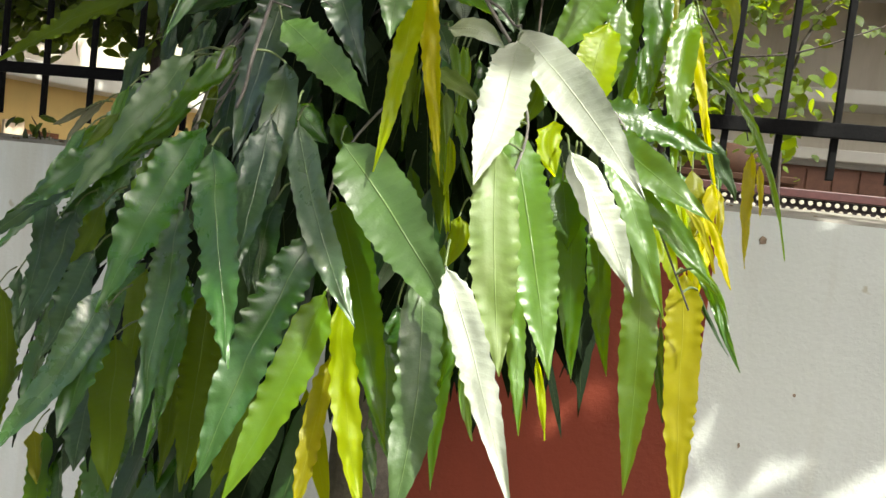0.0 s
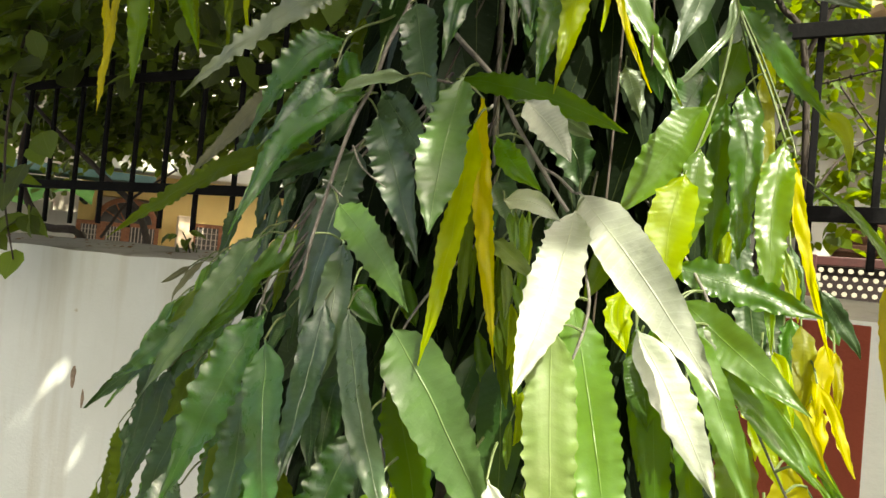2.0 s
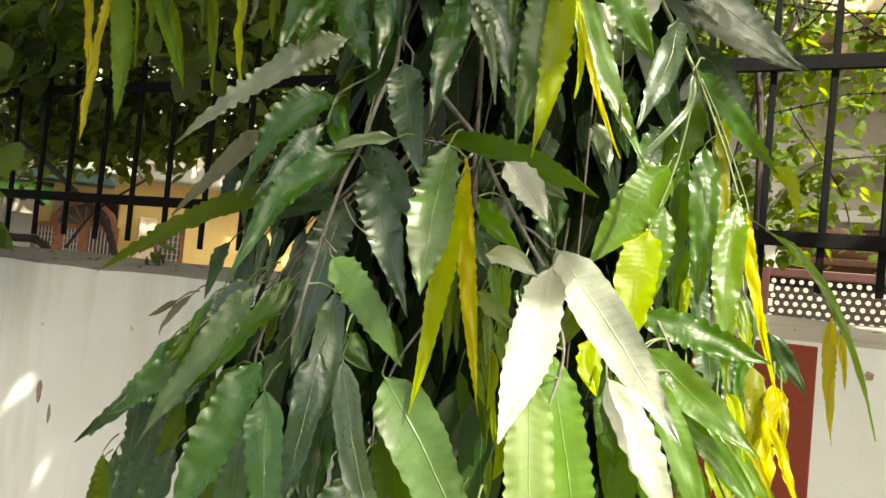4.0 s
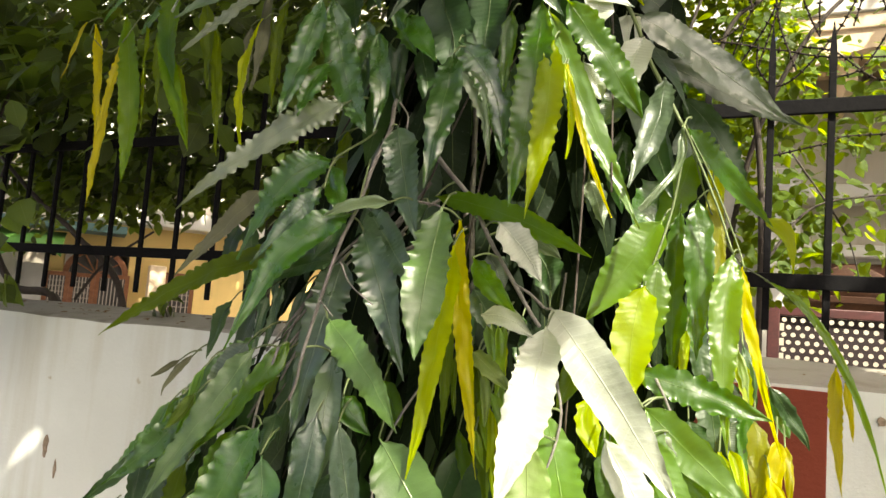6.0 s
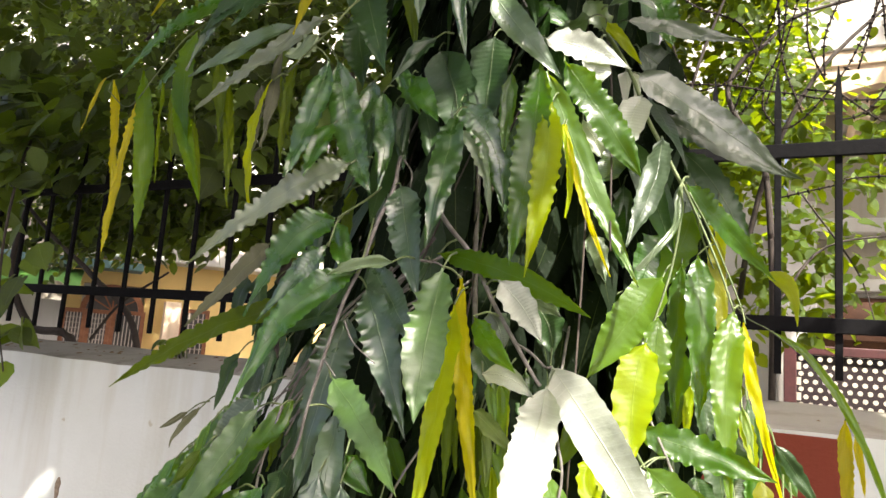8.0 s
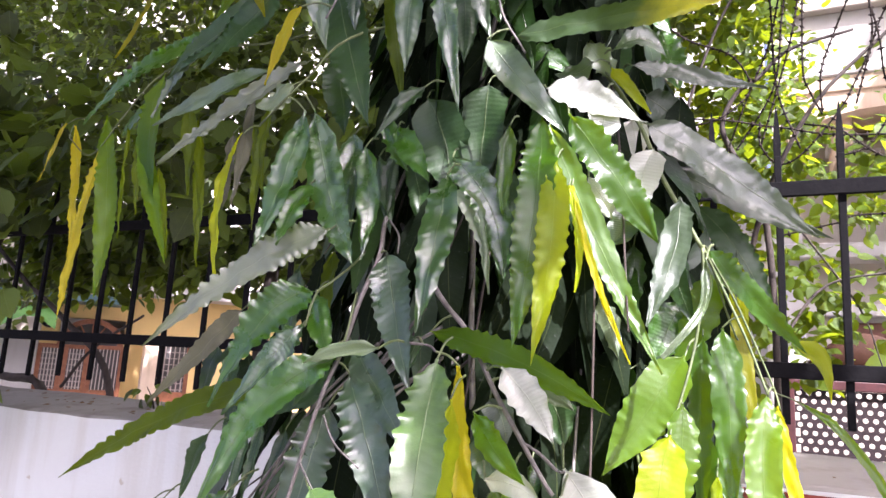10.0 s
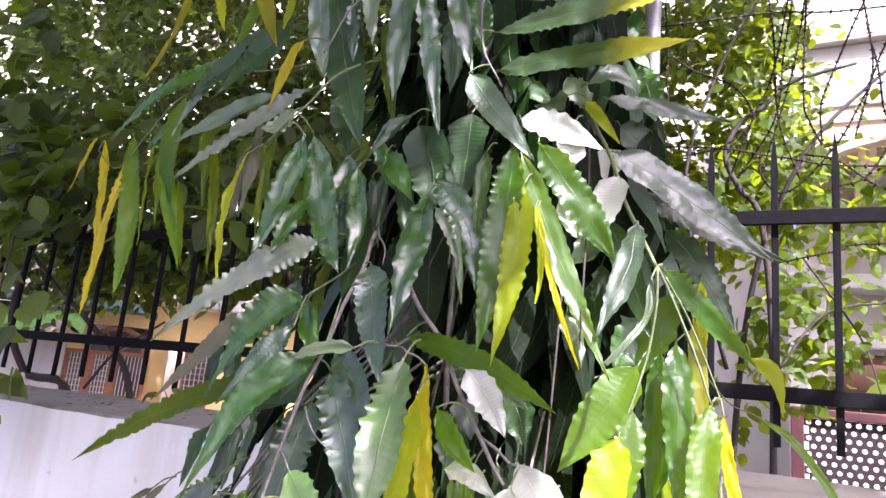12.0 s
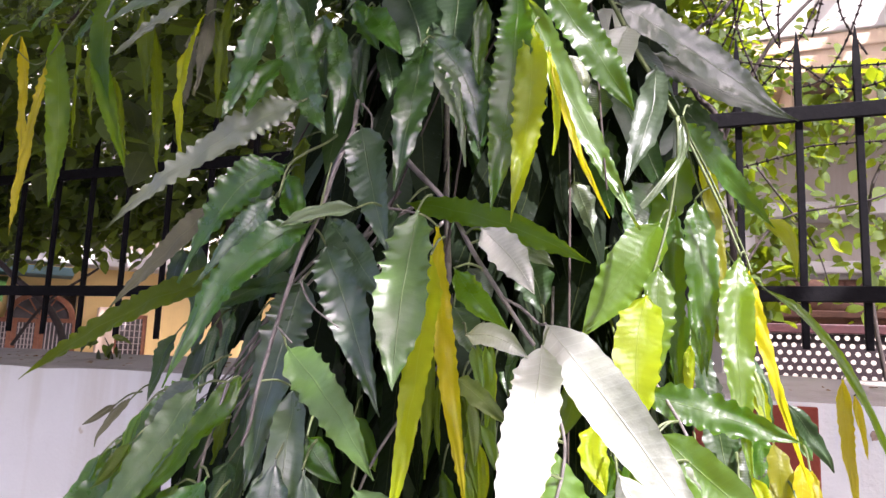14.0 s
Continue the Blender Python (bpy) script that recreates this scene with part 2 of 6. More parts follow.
DARK_GLASS = glass_of("dark_window_glass")


# ---- mesh helpers ----
def link_mesh(name, bm, material, parent=None, smooth=False):
    me = bpy.data.meshes.new(name)
    bm.to_mesh(me)
    bm.free()
    if material:
        me.materials.append(material)
    if smooth:
        me.polygons.foreach_set("use_smooth", [True] * len(me.polygons))
    ob = new(name, me)
    if parent:
        ob.parent = parent
    return ob


def part(name, bm, material, parent, label="", smooth=False):
    ob = link_mesh(name, bm, material, parent, smooth)
    return tagged(ob, label) if label else ob


def thing(name, label, category, group="", kind="", at=(0, 0, 0)):
    ob = new(name)
    ob.empty_display_size = 0.1
    ob.location = at
    return tagged(ob, label, category, group, kind)


def box(bm, lo, hi, bevel=0.0, m=None):
    """Adds a box between two corners, with bevelled edges, moved by m."""
    lo, hi = Vector(lo), Vector(hi)
    got = bmesh.ops.create_cube(bm, size=1, matrix=Matrix.LocRotScale((lo + hi) / 2, None, hi - lo))
    vs = got["verts"]
    if bevel:
        es = list({e for v in vs for e in v.link_edges})
        r = bmesh.ops.bevel(bm, geom=es, offset=bevel, segments=2, affect="EDGES", profile=0.5)
        vs = list({v for f in r["faces"] for v in f.verts} | {v for v in vs if v.is_valid})
    if m is not None:
        bmesh.ops.transform(bm, matrix=m, verts=vs)
    return bm


def boxed(lo, hi, bevel=0.0, m=None):
    return box(bmesh.new(), lo, hi, bevel, m)


def tube(points, radii, sides=7):
    """A tapered round stem through points."""
    bm = bmesh.new()
    pts = [Vector(p) for p in points]
    rings = []
    for i, p in enumerate(pts):
        way = (pts[min(i + 1, len(pts) - 1)] - pts[max(i - 1, 0)]).normalized()
        a = way.orthogonal().normalized() if abs(way.x) > 0.9 else way.cross(Vector((1, 0, 0))).normalized()
        c = way.cross(a)
        r = radii[i] if isinstance(radii, (list, tuple)) else radii
        rings.append([bm.verts.new(p + (a * math.cos(k) + c * math.sin(k)) * r) for k in (2 * math.pi * j / sides for j in range(sides))])
    for u, w in zip(rings, rings[1:]):
        for j in range(sides):
            bm.faces.new((u[j], u[(j + 1) % sides], w[(j + 1) % sides], w[j]))
    bm.faces.new(rings[0][::-1])
    bm.faces.new(rings[-1])
    return bm


def smooth_path(points, steps=6):
    """Catmull-Rom through points."""
    p = [Vector(q) for q in points]
    p = [p[0] * 2 - p[1], *p, p[-1] * 2 - p[-2]]
    out = []
    for a, b, c, d in zip(p, p[1:], p[2:], p[3:]):
        for k in range(steps):
            s = k / steps
            out.append(0.5 * (2 * b + (c - a) * s + (2 * a - 5 * b + 4 * c - d) * s * s + (3 * b - a - 3 * c + d) * s ** 3))
    return out + [p[-2]]


def taper(n, a, b):
    return [a + (b - a) * i / (n - 1) for i in range(n)]


# ---- ground and boundary wall ----
bm = bmesh.new()
bmesh.ops.create_grid(bm, x_segments=60, y_segments=60, size=400)
for v in bm.verts:
    v.co.z = 0.02 * noise.noise(v.co * 0.05)
tagged(link_mesh("ground", bm, GROUND), "grey dusty ground along the boundary wall", "ground", kind="structure")

WALL_Y, WALL_TOP = 1.60, 1.638
bm = bmesh.new()
outline = [(WALL_Y, 0.0), (WALL_Y, WALL_TOP), (WALL_Y + 0.012, WALL_TOP + 0.006), (WALL_Y + 0.27, WALL_TOP + 0.034), (WALL_Y + 0.28, WALL_TOP + 0.02), (WALL_Y + 0.28, 0.0)]
cols = []
rw = random.Random(3)
for i in range(97):
    x = -6 + 12 * i / 96
    drop = -0.022 * min(1, max(0, (-0.2 - x) / 1.0))
    cols.append([bm.verts.new((x, y + rw.uniform(-0.0015, 0.0015), z + (drop + rw.uniform(-0.003, 0.003) if z > 1 else 0))) for y, z in outline])
for a, c in zip(cols, cols[1:]):
    for j in range(len(outline)):
        k = (j + 1) % len(outline)
        bm.faces.new((a[j], a[k], c[k], c[j]))
bm.faces.new(cols[0])
bm.faces.new(cols[-1][::-1])
bmesh.ops.recalc_face_normals(bm, faces=bm.faces)
wall = tagged(link_mesh("wall_boundary", bm, WHITE_WALL), "white plastered boundary wall with weathered streaks", "wall", kind="structure")
wall.data.materials.append(CEMENT)
for p in wall.data.polygons:
    if p.normal.z > 0.5:
        p.material_index = 1
bm = boxed((-0.13, WALL_Y - 0.006, 0.25), (0.532, WALL_Y + 0.001, WALL_TOP - 0.006), 0.002)
panel = part("painted_panel", bm, RED_PAINT, wall, "red oxide painted panel on the wall")

# ---- iron fence on the wall ----
FENCE_Y = 1.80
fence = thing("fence", "black painted iron fence with spear tips on the wall", "fence", at=(0, FENCE_Y, WALL_TOP))


def fence_bar_mesh(foot):
    bm = boxed((-0.0068, -0.006, foot - WALL_TOP), (0.0068, 0.006, 2.27 - WALL_TOP), 0.0015)
    top = [(0.0067, 2.268), (0.0074, 2.295), (0.0052, 2.338), (0.0010, 2.380)]
    rings = [[bm.verts.new((sx * w, sy * 0.006 * w / 0.012, z - WALL_TOP)) for sx, sy in ((-1, -1), (1, -1), (1, 1), (-1, 1))] for w, z in top]
    for a, c in zip(rings, rings[1:]):
        for j in range(4):
            bm.faces.new((a[j], a[(j + 1) % 4], c[(j + 1) % 4], c[j]))
    bm.faces.new(rings[-1])
    bm.faces.new(rings[0][::-1])
    return bm


bar_xs = [0.437 + 0.107 * k for k in range(0, 26)] + [0.316, 0.209, 0.102, -0.005, -0.098] + [-1.379 + 0.150 * k for k in range(-22, 10)]
short_bar = part("bar", fence_bar_mesh(1.731), BLACK_IRON, fence)
short_bar.location.x = bar_xs[0]
long_bar = part("bar", fence_bar_mesh(1.702), BLACK_IRON, fence)
long_bar.location.x = bar_xs[-1]
for x in bar_xs[1:-1]:
    b = new("bar", short_bar.data if x > -0.2 else long_bar.data)
    b.parent = fence
    b.location = (x, rw.uniform(-0.003, 0.003), rw.uniform(-0.006, 0.006))
    b.rotation_euler = (rw.uniform(-0.006, 0.006), rw.uniform(-0.008, 0.008), 0)
for z in (1.833, 2.195):
    part("rail", boxed((-5, -0.020, z - 0.0155 - WALL_TOP), (3.3, -0.008, z + 0.0155 - WALL_TOP), 0.002), BLACK_IRON, fence)

# flaked plaster and stains on the wall face
def flake(x, z, w, h, material, label):
    bm = bmesh.new()
    rng = random.Random(int(x * 977 + z * 131))
    ring = [bm.verts.new((x + w * math.cos(a) * rng.uniform(0.6, 1.1), WALL_Y - 0.0025, z + h * math.sin(a) * rng.uniform(0.7, 1.1))) for a in (2 * math.pi * k / 14 for k in range(14))]
    back = [bm.verts.new((v.co.x, WALL_Y + 0.002, v.co.z)) for v in ring]
    bm.faces.new(ring)
    for k in range(14):
        bm.faces.new((ring[k], back[k], back[(k + 1) % 14], ring[(k + 1) % 14]))
    bmesh.ops.recalc_face_normals(bm, faces=bm.faces)
    part("flake", bm, material, wall, label)


FLAKES = ((-1.435, 1.245, 0.011, 0.034), (-1.385, 1.187, 0.006, 0.026), (0.610, 1.592, 0.007, 0.009), (0.70, 1.32, 0.003, 0.004), (-0.95, 1.30, 0.003, 0.005), (0.62, 1.21, 0.0025, 0.006))
STAIN = mottled("brown_stain", (0.16, 0.11, 0.075), (0.30, 0.23, 0.17), 60, 0.9, 0, 0.3)
for fx, fz, fw, fh in FLAKES:
    flake(fx, fz, fw, fh, STAIN, "brown flaked patch")

# ---- the mast tree ----
TRUNK = Vector((0.17, 1.17, 0))
tree = thing("mast_tree", "drooping mast tree with long wavy glossy leaves", "tree", at=(TRUNK.x, TRUNK.y, 0))
tree_inv = Matrix.Translation(-tree.location)
zs = [0, 0.3, 0.9, 1.5, 2.1, 2.8, 3.6, 4.4]
trunk_bm = tube([(-0.13 + 0.012 * math.sin(z * 2.1), 0.012 * math.cos(z * 1.7), z) for z in zs], [0.075, 0.060, 0.055, 0.05, 0.046, 0.04, 0.03, 0.012], 14)
part("trunk", trunk_bm, BARK, tree, "grey-brown slender trunk", True)


def leaf_blade(bm, base, tip, width, roll=0.0, bend=0.0, seg=0, half=6, rng=random, face=None, wave=1.0, uv=None, bow=None):
    """A strap-shaped leaf with a rippled rim and a folded midrib, bowed from its stalk to its drip tip."""
    base, tip = Vector(base), Vector(tip)
    axis = tip - base
    length = axis.length
    if not seg:
        seg = max(28, int(length / 0.0019))
    d = axis.normalized()
    out = face or Vector((0.10, -1.0, 0.22))
    mid = (base + tip) / 2 - TRUNK
    out = (out + (0.15 if bow is not None else 0.35) * Vector((mid.x, mid.y, 0)).normalized()).normalized()
    n = (out - d * out.dot(d)).normalized()
    n.rotate(Matrix.Rotation(radians(roll), 3, d))
    side = d.cross(n).normalized()
    placed = bow is not None
    sag = Vector(bow) if placed else Vector((0, 0, 1)) * (0.07 * (1 - abs(d.z)) * length) + n * (bend * length)
    lam = rng.uniform(0.0095, 0.0150)
    wave *= min(1.25, (0.030 / width) ** 0.5)
    ph, ph2 = rng.uniform(0, 6.3), rng.uniform(0, 6.3)
    amp = wave * rng.uniform(0.0009, 0.0020) * min(1.25, (width / 0.034) ** 1.3)
    fold = rng.uniform(0.06, 0.24)
    twist = rng.uniform(-0.35, 0.35)
    sway = 0.0 if placed else rng.uniform(-0.035, 0.035) * length
    uv = uv or bm.loops.layers.uv.verify()
    roll_n, roll_ph = rng.uniform(0.8, 2.0), rng.uniform(0, 6.3)
    full = rng.uniform(0.30, 0.44)
    blunt = rng.uniform(1.9, 2.7)
    rows = []
    for i in range(seg + 1):
        s = i / seg
        c = base + axis * s + sag * 4 * s * (1 - s) + side * sway * math.sin(math.pi * s * 1.6)
        if s < 0.03:
            w = 0.0011
        else:
            q = (s - 0.03) / 0.97
            ending = max(0.0, (q - full) / (1 - full))
            w = width / 2 * min(1.0, q / 0.15 + 0.03) ** 0.62 * (0.90 + 0.10 * min(1.0, q / full)) * (1 - ending ** blunt) ** 1.22 + 0.0004
            w *= 1 + 0.05 * noise.noise(Vector((s * 4, ph, 9)))
        c = c + n * (0.010 * length * math.sin(roll_n * math.pi * s + roll_ph) * min(1.0, wave + 0.2))
        a = twist * (s - 0.4) + 0.14 * math.sin(2.3 * math.pi * s + roll_ph)
        nn = n * math.cos(a) + side * math.sin(a)
        ss = side * math.cos(a) - n * math.sin(a)
        row = []
        drift = 5.0 * noise.noise(Vector((s * length * 26, ph, 0)))
        loud = max(0.3, 0.65 + 1.9 * noise.noise(Vector((s * length * 24, ph2, 3))))
        for j in range(-half, half + 1):
            v = math.copysign((abs(j) / half) ** 0.7, j)
            av = abs(v)
            go = 2 * math.pi * s * length / lam + (ph + drift if j < 0 else ph2 - drift)
            lift = amp * loud * av ** 4 * math.sin(go) * min(1, w / (0.3 * width))
            lift += 0.0031 * wave * noise.noise(Vector((s * length * 42, v * 1.3 + ph, ph2)))
            rim = 1 + 0.082 * min(1.6, wave) * loud * av ** 4 * math.sin(go + 1.2)
            row.append((bm.verts.new(c + ss * (w * v * rim) + nn * (lift + fold * av ** 1.4 * w)), (s, 0.5 + 0.5 * v)))
        rows.append(row)
    for a, c in zip(rows, rows[1:]):
        for j in range(2 * half):
            quad = (a[j], a[j + 1], c[j + 1], c[j])
            f = bm.faces.new([q[0] for q in quad])
            f.smooth = True
            for lp, q in zip(f.loops, quad):
                lp[uv].uv = q[1]


SPRIGS = {}


def leaf_at(sprig, base, tip, width, kind, roll, bow=None):
    """Notes one leaf: stalk end, drip tip, width, kind, turn about its length, and how far its middle bows out."""
    SPRIGS[sprig].append((Vector(base), Vector(tip), width, kind, roll, bow))


SPRIGS["mid"] = []
leaf_at("mid", (0.118, 0.770, 1.812), (0.057, 0.760, 1.797), 0.012, "p", 0, (-0.002, 0.000, 0.004))
leaf_at("mid", (0.087, 0.825, 1.898), (0.140, 0.785, 1.778), 0.035, "b", 0, (-0.002, 0.000, 0.002))
leaf_at("mid", (0.070, 0.810, 1.814), (0.147, 0.770, 1.742), 0.028, "b", 0, (0.002, 0.000, -0.002))
leaf_at("mid", (0.076, 0.800, 1.789), (0.150, 0.760, 1.663), 0.035, "b", 0, (-0.003, 0.000, 0.010))
leaf_at("mid", (0.173, 0.760, 1.806), (0.183, 0.710, 1.685), 0.036, "r", 0, (-0.002, 0.000, -0.000))
leaf_at("mid", (0.174, 0.785, 1.778), (0.175, 0.725, 1.597), 0.020, "y", 5, (0.005, 0.000, 0.006))
leaf_at("mid", (0.171, 0.805, 1.802), (0.212, 0.775, 1.593), 0.015, "o", 5, (-0.005, 0.000, 0.006))
leaf_at("mid", (0.128, 0.840, 1.830), (0.285, 0.810, 1.774), 0.023, "v", 0, (0.001, 0.000, 0.008))
leaf_at("mid", (0.142, 0.825, 1.964), (0.146, 0.775, 1.825), 0.030, "c", 0, (0.003, 0.000, 0.007))
leaf_at("mid", (0.127, 0.867, 1.994), (0.181, 0.867, 1.880), 0.032, "m", 0, (0.013, 0.000, 0.007))
leaf_at("mid", (0.132, 0.862, 1.962), (0.171, 0.862, 1.865), 0.019, "p", 20, (0.007, 0.000, 0.016))
leaf_at("mid", (0.188, 0.795, 1.769), (0.236, 0.775, 1.725), 0.018, "h", 0, (0.000, 0.000, -0.004))
leaf_at("mid", (0.187, 0.810, 1.689), (0.234, 0.790, 1.660), 0.015, "a", 0, (-0.001, 0.000, 0.002))
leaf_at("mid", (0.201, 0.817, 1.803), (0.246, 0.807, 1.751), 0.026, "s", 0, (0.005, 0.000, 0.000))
leaf_at("mid", (0.214, 0.830, 1.794), (0.255, 0.830, 1.774), 0.017, "p", 0, (0.002, 0.000, 0.003))
leaf_at("mid", (0.203, 0.880, 1.796), (0.235, 0.880, 1.741), 0.032, "d", 0, (0.008, 0.000, 0.004))
leaf_at("mid", (0.074, 0.770, 1.678), (0.092, 0.720, 1.562), 0.027, "i", 0, (0.004, 0.000, 0.006))
leaf_at("mid", (0.075, 0.755, 1.708), (0.177, 0.705, 1.633), 0.029, "r", 0, (0.002, 0.000, 0.003))
leaf_at("mid", (0.094, 0.760, 1.644), (0.123, 0.760, 1.616), 0.020, "g", 0, (-0.002, 0.000, -0.001))
leaf_at("mid", (0.047, 0.815, 1.763), (0.031, 0.775, 1.595), 0.039, "b", 0, (0.001, 0.000, 0.019))
leaf_at("mid", (-0.021, 0.850, 1.709), (-0.023, 0.830, 1.571), 0.029, "d", 0, (0.003, 0.000, -0.001))
leaf_at("mid", (0.122, 0.825, 1.824), (0.113, 0.815, 1.790), 0.013, "d", 0, (0.003, 0.000, 0.001))
leaf_at("mid", (0.165, 0.810, 1.724), (0.173, 0.790, 1.619), 0.011, "w", 0, (0.000, 0.000, 0.006))
leaf_at("mid", (0.085, 0.845, 1.651), (0.112, 0.835, 1.611), 0.018, "v", 0, (0.001, 0.000, 0.000))
leaf_at("mid", (0.196, 0.805, 1.721), (0.245, 0.795, 1.706), 0.017, "s", 0, (0.002, 0.000, 0.006))
leaf_at("mid", (0.198, 0.815, 1.712), (0.210, 0.805, 1.678), 0.007, "l", 0, (-0.000, 0.000, 0.001))
leaf_at("mid", (0.175, 0.805, 1.687), (0.182, 0.795, 1.636), 0.005, "w", 0, (-0.001, 0.000, -0.006))
leaf_at("mid", (0.177, 0.860, 1.777), (0.193, 0.860, 1.742), 0.023, "j", 0, (0.003, 0.000, 0.002))
leaf_at("mid", (0.165, 0.860, 1.744), (0.184, 0.860, 1.705), 0.026, "c", 0, (0.003, 0.000, 0.002))
leaf_at("mid", (0.092, 0.970, 1.971), (0.119, 0.950, 1.858), 0.024, "g", -22)
leaf_at("mid", (0.138, 0.980, 1.972), (0.144, 0.960, 1.873), 0.024, "d", 20)
SPRIGS["left"] = []
leaf_at("left", (0.043, 0.800, 1.914), (-0.130, 0.770, 1.804), 0.032, "q", 0, (0.016, 0.000, 0.022))
leaf_at("left", (-0.144, 0.910, 1.852), (-0.251, 0.890, 1.741), 0.029, "u", 0, (0.011, 0.000, 0.010))
leaf_at("left", (0.033, 0.801, 1.859), (-0.046, 0.771, 1.756), 0.039, "g", 0, (-0.003, 0.000, 0.025))
leaf_at("left", (0.031, 0.790, 1.829), (-0.020, 0.760, 1.752), 0.024, "m", 0, (0.005, 0.000, 0.008))
leaf_at("left", (0.078, 0.775, 1.802), (-0.008, 0.725, 1.675), 0.031, "g", 0, (-0.009, 0.000, 0.024))
leaf_at("left", (-0.026, 0.846, 1.773), (-0.289, 0.826, 1.663), 0.027, "w", 0, (0.019, 0.000, 0.027))
leaf_at("left", (0.009, 0.860, 1.769), (-0.106, 0.860, 1.733), 0.023, "d", 0, (0.006, 0.000, 0.006))
leaf_at("left", (0.001, 0.870, 1.908), (0.012, 0.850, 1.841), 0.016, "w", 0, (-0.002, 0.000, 0.001))
leaf_at("left", (0.013, 0.830, 1.860), (0.045, 0.810, 1.804), 0.022, "g", 0, (-0.001, -0.000, -0.001))
leaf_at("left", (0.044, 0.810, 1.804), (0.028, 0.790, 1.762), 0.026, "d", 0, (0.002, 0.000, -0.002))
leaf_at("left", (-0.030, 0.860, 1.734), (-0.036, 0.840, 1.657), 0.020, "d", 0, (0.003, 0.000, 0.000))
leaf_at("left", (-0.088, 0.870, 1.725), (-0.083, 0.850, 1.660), 0.016, "d", 0, (0.000, 0.000, -0.000))
leaf_at("left", (-0.059, 0.860, 1.737), (-0.058, 0.840, 1.670), 0.012, "d", 0, (0.001, 0.000, -0.000))
leaf_at("left", (-0.175, 0.935, 1.817), (-0.171, 0.925, 1.736), 0.024, "d", 0, (0.003, 0.000, -0.000))
leaf_at("left", (-0.151, 0.935, 1.806), (-0.146, 0.925, 1.720), 0.024, "k", 0, (0.006, 0.000, 0.000))
leaf_at("left", (-0.127, 0.935, 1.799), (-0.123, 0.925, 1.714), 0.024, "d", 0, (0.002, 0.000, -0.000))
leaf_at("left", (-0.198, 0.935, 1.813), (-0.206, 0.925, 1.753), 0.025, "d", 0, (0.002, 0.000, 0.000))
leaf_at("left", (-0.104, 0.935, 1.792), (-0.109, 0.925, 1.701), 0.023, "k", 0, (0.003, 0.000, -0.004))
leaf_at("left", (-0.159, 0.935, 1.763), (-0.161, 0.925, 1.691), 0.024, "d", 0, (0.000, 0.000, -0.001))
leaf_at("left", (-0.079, 0.935, 1.799), (-0.085, 0.925, 1.716), 0.023, "d", 0, (0.000, 0.000, -0.000))
leaf_at("left", (-0.057, 0.935, 1.918), (-0.064, 0.925, 1.798), 0.023, "k", 0, (-0.001, 0.000, 0.003))
leaf_at("left", (-0.090, 0.935, 1.905), (-0.097, 0.925, 1.791), 0.023, "d", 0, (0.001, 0.000, 0.000))
SPRIGS["top_left"] = []
leaf_at("top_left", (0.044, 0.845, 2.005), (0.067, 0.815, 1.889), 0.022, "m", 0, (0.006, 0.000, 0.002))
leaf_at("top_left", (-0.001, 0.820, 2.038), (0.070, 0.800, 1.882), 0.034, "m", 0, (-0.002, 0.000, -0.013))
leaf_at("top_left", (-0.004, 0.810, 2.033), (-0.015, 0.770, 1.895), 0.030, "c", 0, (0.001, 0.000, -0.007))
leaf_at("top_left", (0.014, 0.805, 1.959), (0.006, 0.775, 1.896), 0.026, "g", 0, (-0.002, 0.000, 0.004))
leaf_at("top_left", (-0.087, 0.820, 2.023), (-0.065, 0.780, 1.867), 0.014, "y", 20, (-0.015, 0.000, 0.004))
leaf_at("top_left", (-0.131, 0.880, 2.098), (-0.132, 0.860, 1.961), 0.017, "u", 0, (0.002, 0.000, 0.000))
leaf_at("top_left", (-0.100, 0.870, 2.075), (-0.089, 0.850, 1.929), 0.015, "w", 0, (-0.005, 0.000, 0.007))
leaf_at("top_left", (0.052, 0.885, 2.012), (0.056, 0.875, 1.945), 0.017, "d", 0, (-0.001, 0.000, -0.003))
leaf_at("top_left", (0.065, 0.905, 2.010), (0.082, 0.895, 1.938), 0.023, "d", 0, (0.003, 0.000, -0.003))
leaf_at("top_left", (0.045, 0.875, 2.046), (0.081, 0.865, 1.984), 0.020, "g", 0, (0.001, 0.000, -0.004))
leaf_at("top_left", (0.008, 0.885, 2.003), (0.013, 0.875, 1.926), 0.015, "d", 0, (-0.000, 0.000, 0.001))
SPRIGS["centre_right"] = []
leaf_at("centre_right", (0.326, 0.920, 1.821), (0.265, 0.890, 1.722), 0.040, "f", 0, (0.001, 0.000, 0.001))
leaf_at("centre_right", (0.317, 0.892, 1.758), (0.316, 0.852, 1.658), 0.035, "y", 0, (-0.006, 0.000, 0.002))
leaf_at("centre_right", (0.325, 0.905, 1.782), (0.316, 0.875, 1.674), 0.025, "f", 0, (0.004, 0.000, 0.004))
leaf_at("centre_right", (0.337, 0.975, 1.842), (0.337, 0.945, 1.673), 0.020, "v", 0, (-0.002, 0.000, 0.005))
leaf_at("centre_right", (0.354, 0.955, 1.848), (0.360, 0.925, 1.694), 0.027, "h", 0, (0.002, 0.000, 0.006))
leaf_at("centre_right", (0.365, 1.010, 1.876), (0.380, 0.990, 1.746), 0.017, "z", 0, (-0.002, 0.000, 0.004))
leaf_at("centre_right", (0.388, 0.935, 1.795), (0.389, 0.885, 1.621), 0.025, "f", 0, (-0.006, 0.000, 0.010))
leaf_at("centre_right", (0.395, 0.960, 1.784), (0.432, 0.930, 1.615), 0.010, "o", 5, (-0.008, -0.000, 0.018))
